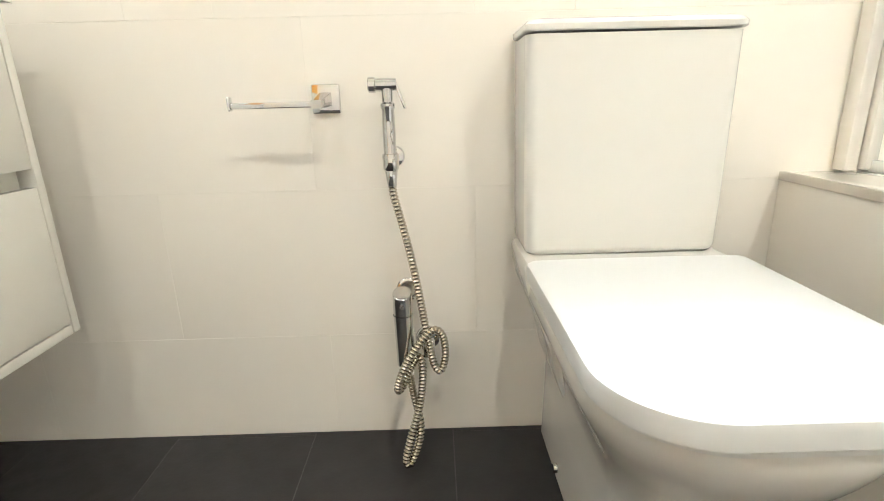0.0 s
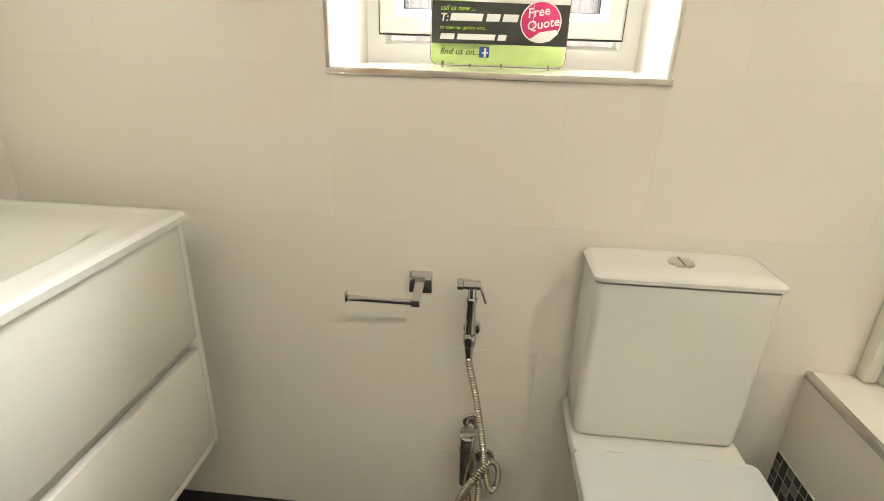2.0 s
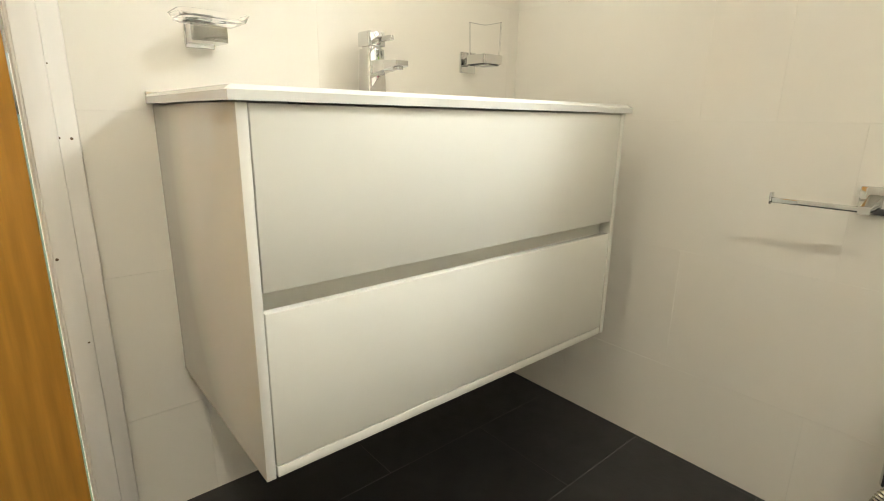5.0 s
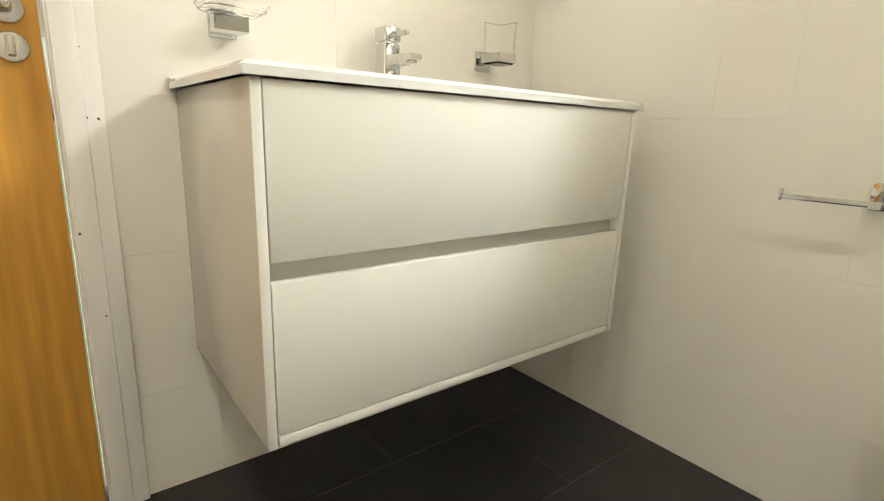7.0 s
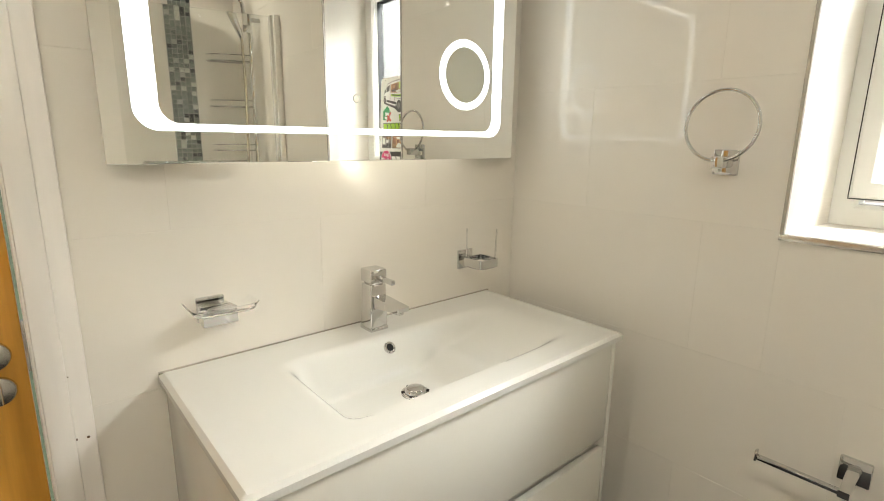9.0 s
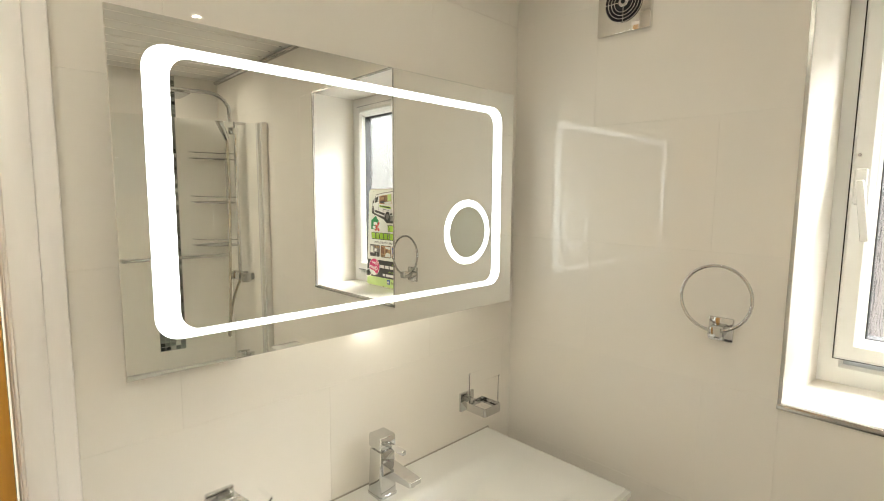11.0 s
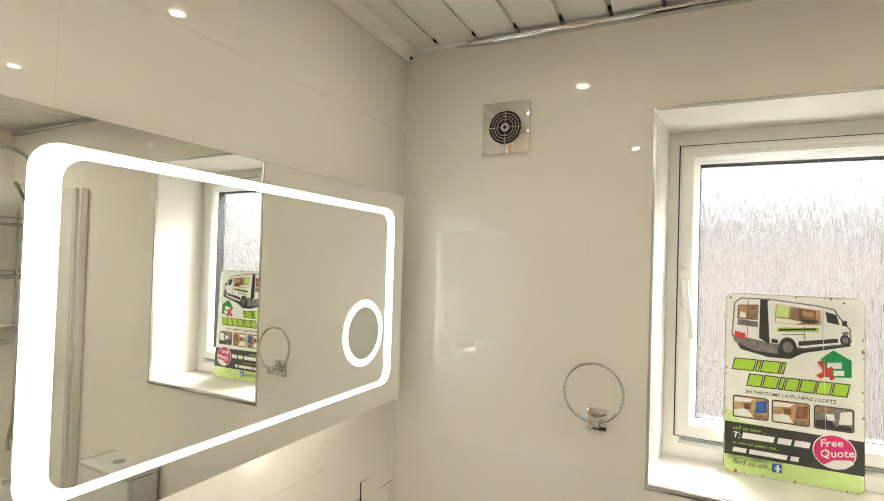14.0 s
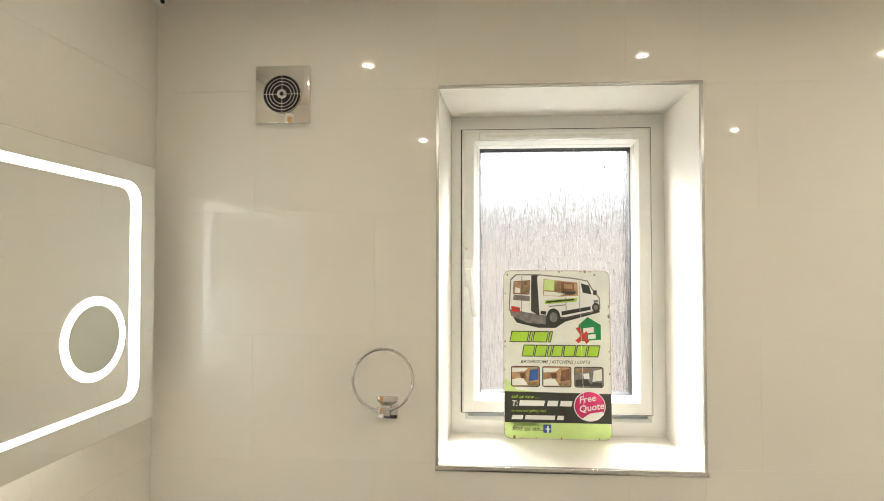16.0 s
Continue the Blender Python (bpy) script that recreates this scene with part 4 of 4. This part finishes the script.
# ---- printed sign on the sill ----
M_SIGN = material("sign_white_enamel", (0.87, 0.88, 0.82), 0.25, vary=0.05, scale=18)
M_LIME = material("sign_lime", (0.40, 0.66, 0.06), 0.3, vary=0.06, scale=20)
M_PALE = material("sign_pale_lime", (0.60, 0.78, 0.30), 0.3, vary=0.06, scale=20)
M_INK = material("sign_dark_ink", (0.045, 0.045, 0.04), 0.3, vary=0.15, scale=20)
M_WHITE = material("sign_white_ink", (0.85, 0.85, 0.82), 0.3, vary=0.03, scale=20)
M_PINK = material("sign_magenta", (0.62, 0.03, 0.15), 0.3, vary=0.08, scale=20)
M_GREEN = material("sign_green", (0.01, 0.25, 0.07), 0.3, vary=0.15, scale=20)
M_RED = material("sign_red", (0.55, 0.05, 0.04), 0.3, vary=0.1, scale=20)
M_BLUE = material("sign_blue", (0.04, 0.12, 0.40), 0.3, vary=0.1, scale=20)
M_TAN = material("sign_tan", (0.50, 0.30, 0.15), 0.3, vary=0.3, scale=60)
M_BROWN = material("sign_brown", (0.24, 0.11, 0.06), 0.3, vary=0.35, scale=70)
M_GREY = material("sign_grey", (0.22, 0.20, 0.19), 0.3, vary=0.3, scale=60)
M_RUST = material("sign_rusty_edge", (0.30, 0.20, 0.11), 0.8, vary=0.4, scale=90)

sign = thing("sign", (1.048, 0.190, 1.160), "worn printed metal sign leaning on the window", "sign")
SU, SV, SY = 0.296 / 367, 0.468 / 564, 0.190


def sp(x, y, k=0):
    """Sign layout units to metres; k is the print layer."""
    return (0.900 + (x - 255) * SU, SY - 0.0020 - 0.00035 * k, 1.160 + (632 - y) * SV)


def flat_shape(name, pts, mat, k, parent=None, label=""):
    bmf = loft([[sp(x, y, k) for x, y in pts], [sp(x, y, 0)[:1] + (SY,) + sp(x, y, 0)[2:] for x, y in pts]])
    ob = link(name, bmf, mat, parent or sign, label, smooth=False)
    return ob


def rr(x0, x1, y0, y1, r):
    return round_rect(x0, x1, y0, y1, r, 5)


def word(name, text, x, y, size, mat, k, parent, shear=0.0, turn=0.0, bold=0.0):
    cu = bpy.data.curves.new(name, "FONT")
    cu.body, cu.size, cu.shear, cu.extrude, cu.offset, cu.resolution_u = text, size * 1.035, shear, 0.0001, bold, 2
    tmp = new(name, cu)
    me = bpy.data.meshes.new_from_object(tmp.evaluated_get(bpy.context.evaluated_depsgraph_get()))
    bpy.data.objects.remove(tmp)
    me.materials.clear()
    me.materials.append(mat)
    px, py, pz = sp(x, y, k)
    me.transform(Matrix.Translation(Vector((px, py, pz)) - origin_of(parent)) @ Matrix.Rotation(radians(90), 4, "X") @ Matrix.Rotation(radians(turn), 4, "Z"))
    ob = new(name, me)
    ob.parent = parent
    return ob


plate = flat_shape("plate", rr(256, 621, 69, 631, 22), M_SIGN, 0, None, "white enamelled metal plate")
flat_shape("rusty_edge", rr(254, 623, 67, 633, 24), M_RUST, -3, plate)
flat_shape("green_fade", [(258, 631 - 40), (258, 430), (300, 470), (420, 482), (420, 631 - 40)], M_PALE, 1, plate)
flat_shape("green_band", rr(258, 619, 578, 629, 14), M_PALE, 1, plate)
band = flat_shape("dark_band", [(257, 578), (621, 578), (621, 480), (257, 476)], M_INK, 2, plate)
# the pictured van, as plain shapes
van = flat_shape("van_shadow", [(275, 205), (300, 245), (375, 262), (435, 262), (470, 240), (588, 208), (585, 195), (440, 215), (300, 200)], M_INK, 1, plate)
flat_shape("van_outline", [(278, 97), (272, 203), (298, 226), (372, 233), (470, 230), (562, 209), (590, 198), (588, 158), (563, 127), (548, 101), (502, 92), (380, 80), (298, 80)], M_GREY, 1, plate)
flat_shape("van_side", [(372, 90), (380, 218), (470, 225), (560, 205), (586, 195), (584, 160), (560, 130), (545, 104), (500, 96), (380, 84)], M_WHITE, 2, plate)
flat_shape("van_back", [(282, 100), (276, 200), (300, 222), (372, 228), (366, 84), (300, 84)], M_WHITE, 2, plate)
flat_shape("van_pillar", [(352, 84), (350, 205), (378, 222), (372, 84)], M_INK, 3, plate)
flat_shape("van_bumper", [(276, 200), (280, 222), (340, 246), (402, 250), (400, 222), (350, 212)], M_GREY, 3, plate)
flat_shape("van_window", [(290, 104), (288, 148), (345, 150), (348, 100)], M_BROWN, 3, plate)
flat_shape("van_window", [(395, 96), (392, 152), (450, 156), (514, 152), (512, 108)], M_TAN, 3, plate)
flat_shape("van_window", [(398, 98), (395, 134), (430, 136), (432, 100)], M_PALE, 4, plate)
flat_shape("van_window", [(455, 106), (452, 152), (500, 150), (500, 110)], M_BROWN, 4, plate)
flat_shape("van_window", [(524, 110), (530, 142), (560, 148), (552, 118)], M_INK, 3, plate)
flat_shape("van_mirror", [(566, 134), (566, 150), (578, 150), (578, 134)], M_INK, 5, plate)
flat_shape("van_skirt", [(384, 204), (384, 216), (402, 218), (402, 206)], M_INK, 4, plate)
flat_shape("van_skirt", [(456, 206), (456, 220), (556, 200), (556, 188)], M_INK, 3, plate)
flat_shape("van_door_line", [(517, 104), (518, 200), (520, 200), (519, 104)], M_GREY, 4, plate)
flat_shape("van_door_line", [(318, 86), (316, 224), (318, 224), (320, 86)], M_GREY, 4, plate)
flat_shape("van_stripe", [(400, 168), (398, 182), (508, 172), (510, 160)], M_LIME, 4, plate)
for x, y, r in ((428, 226, 30), (574, 192, 16)):
    wheel = flat_shape("van_wheel", [(x + r * 0.8 * math.cos(a), y + r * math.sin(a)) for a in (2 * math.pi * k / 20 for k in range(20))], M_INK, 4, plate)
flat_shape("van_light", [(282, 188), (281, 206), (312, 212), (312, 194)], M_RED, 4, plate)
flat_shape("van_door_line", [(290, 150), (288, 168), (346, 172), (346, 154)], M_GREY, 4, plate)
flat_shape("van_window", [(293, 107), (291, 145), (314, 146), (316, 105)], M_TAN, 4, plate)
flat_shape("van_window", [(322, 104), (321, 146), (343, 147), (345, 102)], M_RUST, 4, plate)
flat_shape("picture", [(296, 124), (295, 143), (312, 144), (313, 130)], M_SIGN, 5, plate)
flat_shape("picture", [(436, 104), (434, 140), (452, 144), (454, 108)], M_RUST, 5, plate)
flat_shape("picture", [(396, 138), (395, 151), (448, 154), (470, 146), (432, 140)], M_SIGN, 5, plate)
flat_shape("picture", [(466, 112), (465, 128), (494, 130), (494, 115)], M_TAN, 5, plate)
flat_shape("picture", [(460, 138), (459, 148), (505, 146), (505, 138)], M_INK, 5, plate)
flat_shape("name_bar", [(404, 172), (403, 178), (500, 168), (501, 162)], M_INK, 5, plate)
flat_shape("name_bar", [(412, 188), (412, 191), (470, 185), (470, 182)], M_GREY, 4, plate)
flat_shape("van_door_line", [(470, 158), (471, 206), (473, 206), (472, 158)], M_GREY, 4, plate)
flat_shape("number_bar", [(318, 196), (318, 207), (342, 211), (342, 200)], M_SIGN, 4, plate)
flat_shape("van_light", [(566, 168), (568, 178), (584, 174), (580, 165)], M_GREY, 4, plate)
for x, y, r in ((428, 226, 17), (574, 192, 9)):
    flat_shape("van_hub", [(x + r * 0.8 * math.cos(a), y + r * math.sin(a)) for a in (2 * math.pi * k / 16 for k in range(16))], M_GREY, 5, plate)
# trade mark and trade name as plain coloured shapes
flat_shape("house_mark", [(514, 252), (545, 224), (590, 250), (590, 300), (520, 306)], M_GREEN, 2, plate)
flat_shape("house_roof", [(514, 254), (545, 224), (592, 252), (580, 256), (545, 238), (524, 258)], M_GREEN, 3, plate)
flat_shape("mark_stroke", [(530, 262), (566, 258), (566, 276), (530, 280)], M_WHITE, 3, plate)
flat_shape("mark_stroke", [(546, 284), (572, 281), (572, 296), (546, 299)], M_WHITE, 3, plate)
flat_shape("mark_bar", [(504, 262), (516, 258), (550, 306), (540, 314)], M_RED, 4, plate)
flat_shape("mark_bar", [(540, 272), (548, 280), (514, 312), (502, 304)], M_RED, 5, plate)


def block_row(x0, y0, y1, widths, lean):
    x = x0
    for w in widths:
        s = [(x - 2, y1 + 3), (x + w + 3, y1 + 3), (x + w + lean + 3, y0 - 3), (x + lean - 2, y0 - 3)]
        flat_shape("name_outline", s, M_INK, 2, plate)
        flat_shape("name_block", [(x + 1, y1), (x + w, y1), (x + w + lean, y0), (x + lean + 1, y0)], M_LIME, 3, plate)
        x += w + 7


block_row(276, 276, 308, [58, 7, 46, 7], 8)
block_row(318, 322, 356, [36, 36, 9, 32, 36, 32, 36], 8)
word("lettering", "BATHROOMS | KITCHENS | LOFTS", 313, 381, 0.0122, M_INK, 2, plate, 0.25, 0, 0.0001)
for x0, m in ((279, M_TAN), (387, M_TAN), (497, M_GREY)):
    ph = flat_shape("photo", rr(x0, x0 + 100, 391, 460, 8), M_INK, 2, plate)
    flat_shape("picture", rr(x0 + 3, x0 + 97, 394, 457, 6), m, 3, ph)
    flat_shape("picture", [(x0 + 4, 455), (x0 + 60, 455), (x0 + 40, 428), (x0 + 4, 436)], M_SIGN if m is M_TAN else M_INK, 4, ph)
    flat_shape("picture", [(x0 + 4, 397), (x0 + 60, 397), (x0 + 48, 408), (x0 + 4, 412)], M_SIGN if m is M_TAN else M_RUST, 4, ph)
    flat_shape("picture", [(x0 + 30, 414), (x0 + 34, 432), (x0 + 52, 430), (x0 + 50, 412)], M_BROWN if m is M_TAN else M_WHITE, 5, ph)
    flat_shape("picture", [(x0 + 50, 456), (x0 + 94, 456), (x0 + 94, 444), (x0 + 64, 442)], M_RUST if m is M_TAN else M_INK, 4, ph)
    flat_shape("picture", [(x0 + 62, 440), (x0 + 94, 436), (x0 + 94, 398), (x0 + 66, 404)], M_BLUE if x0 == 279 else (M_BROWN if m is M_TAN else M_SIGN), 4, ph)
word("lettering", "call us now ...", 279, 498, 0.0135, M_LIME, 3, plate, 0.3, 0, 0.0001)
word("lettering", "T:", 279, 524, 0.021, M_WHITE, 3, plate, 0.2, 0, 0.0003)
for x0, x1 in ((306, 392), (402, 438), (446, 486)):
    flat_shape("number_bar", [(x0, 523), (x1, 523), (x1 + 4, 505), (x0 + 4, 505)], M_WHITE, 3, plate)
word("lettering", "to view our gallery visit...", 279, 543, 0.0098, M_LIME, 3, plate, 0.3)
for x0, x1 in ((280, 318), (326, 428), (436, 458)):
    flat_shape("name_bar", [(x0, 568), (x1, 568), (x1 + 3, 554), (x0 + 3, 554)], M_WHITE, 3, plate)
badge = flat_shape("badge_edge", [(548 + 54 * math.cos(a), 521 + 50 * math.sin(a)) for a in (2 * math.pi * k / 40 for k in range(40))], M_WHITE, 3, plate)
flat_shape("badge", [(548 + 51 * math.cos(a), 521 + 47 * math.sin(a)) for a in (2 * math.pi * k / 40 for k in range(40))], M_PINK, 4, badge)
flat_shape("badge_curl", [(522, 562), (548, 545), (590, 538), (596, 548), (575, 566), (548, 571)], M_WHITE, 5, badge)
word("lettering", "Free", 513, 512, 0.025, M_WHITE, 5, badge, 0.15, 10, 0.0004)
word("lettering", "Quote", 513, 542, 0.025, M_WHITE, 5, badge, 0.15, 10, 0.0004)
word("lettering", "find us on...", 281, 605, 0.0185, M_INK, 2, plate, 0.3, 0, 0.0001)
blue = flat_shape("blue_mark", rr(389, 416, 584, 611, 3), M_BLUE, 2, plate)
flat_shape("mark_stroke", [(402, 610), (408, 610), (408, 588), (402, 588)], M_WHITE, 3, blue)
flat_shape("mark_stroke", [(397, 601), (413, 601), (413, 597), (397, 597)], M_WHITE, 4, blue)
for hx in (268, 571):
    flat_shape("fixing_hole", [(hx + 3 * math.cos(a), 82 + 3 * math.sin(a)) for a in (2 * math.pi * k / 12 for k in range(12))], M_INK, 2, plate)
chips = random.Random(11)
for k in range(26):
    t = chips.random()
    ex, ey = [(258 + 2 * chips.random(), 95 + 510 * t), (619 - 2 * chips.random(), 95 + 510 * t), (285 + 310 * t, 71), (285 + 310 * t, 629)][k % 4]
    r = 1.5 + 3.5 * chips.random() ** 2
    flat_shape("paint_chip", [(ex + r * (0.6 + 0.7 * chips.random()) * math.cos(a), ey + 1.5 * r * (0.6 + 0.7 * chips.random()) * math.sin(a)) for a in (2 * math.pi * j / 9 for j in range(9))], M_RUST, 2, plate)
sign.rotation_euler = (radians(-2.4), 0, 0)

# ---- outside ----
tagged(link("ground", box(-800, 800, -800, 800, -3.1, -3.0), M_GRASS, smooth=False), "open ground outside the window", "ground", kind="structure")
M_OVERCAST = material("overcast_backdrop", (0.9, 0.92, 0.95), 1.0, vary=0.0, emit=0.80, emit_color=(0.90, 0.96, 1.0))
tagged(link("backdrop", box(-150, 150, 90, 90.5, -3.0, 90), M_OVERCAST, smooth=False), "pale overcast sky far outside the window", "backdrop", kind="structure")
# house seen only through the pane; its wall and roof colours include the haze
house = thing("house", (1.5, 12, -3.0), "neighbouring brick house with a slate roof, pane haze in its colours", "house")
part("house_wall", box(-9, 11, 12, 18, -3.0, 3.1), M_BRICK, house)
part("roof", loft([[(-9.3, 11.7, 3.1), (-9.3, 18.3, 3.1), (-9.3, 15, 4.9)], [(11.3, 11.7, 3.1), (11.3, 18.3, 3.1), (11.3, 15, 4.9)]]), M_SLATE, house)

# ---- tiles of walls and floor ----
hole = (WX0 - 0.002, WX1 + 0.002, WZ0 - 0.002, WZ1 + 0.002)
lay("tile", sum((subtract([r], hole) for r in courses(-0.004, EAST, CEIL + 0.005, 0.26)), []), "-y", 0.0, M_TILE, wall_north)
hole = (DY0 - 0.035, DY1 + 0.035, -1, DZ + 0.035)
lay("tile", sum((subtract([r], hole) for r in courses(SOUTH, -0.0008, CEIL + 0.005, -0.35)), []), "+x", 0.0, M_TILE, wall_west)
lay("tile", courses(SOUTH, -0.0008, CEIL + 0.005, -0.35), "-x", EAST, M_TILE, wall_east)
lay("tile", courses(0.0, EAST, CEIL + 0.005, 0.26), "+y", SOUTH, M_TILE, wall_south)
rects = []
for k in range(-1, 8):
    x0, x1 = 0.215 + 0.305 * k, 0.215 + 0.305 * (k + 1)
    y1 = -0.317 + 0.61 if k % 2 == 0 else -0.012 + 0.61
    while y1 > SOUTH:
        a, b, c, d = max(x0, -0.1), min(x1, EAST), max(y1 - 0.61, SOUTH), min(y1, 0.0)
        if b - a > 0.01 and d - c > 0.01:
            rects.append((a, b, c, d))
        y1 -= 0.61
lay("floor_tile", rects, "+z", 0.0, M_FLOOR, floor, gap=0.002)

# ---- mosaics ----
rng = random.Random(7)


def mosaic(u0, u1, v0, v1, facing, plane, parent, most, weights):
    """Small glass squares on a 25 mm grid; now and then two are one long piece."""
    nu, nv = round((u1 - u0) / 0.025), round((v1 - v0) / 0.025)
    done = 0
    for i in range(nu):
        j = 0
        while j < nv and done < most:
            long = 2 if rng.random() < 0.12 and j + 1 < nv else 1
            m = rng.choices(M_MOS, weights)[0]
            rect = (u0 + 0.025 * i, u0 + 0.025 * (i + 1), v0 + 0.025 * j, v0 + 0.025 * (j + long))
            lay("mosaic_tile", [rect], facing, plane, m, parent, gap=0.003)
            j += long
            done += 1


mosaic(-0.385, -0.260, 0.66, 2.335, "-x", EAST - 0.004, wall_east, 330, (0.16, 0.72, 0.12))
mosaic(-0.80, -0.001, 0.205, 0.330, "-x", PX + 0.0002, panel, 200, (0.55, 0.35, 0.10))
tagged(link("mosaic_bed", box(EAST - 0.0030, EAST + 0.001, -0.386, -0.259, 0.659, 2.337), M_MGROUT, smooth=False), "grey grout bed of the mosaic strip", "mosaic", kind="structure")
lay("tile", [(-1.70 + 0.616 * k, min(-1.70 + 0.616 * (k + 1), -0.001), z0, z1) for k in range(3) for z0, z1 in ((0.0, 0.205), (0.330, 0.541))], "-x", PX, M_TILE, panel, gap=0.001)
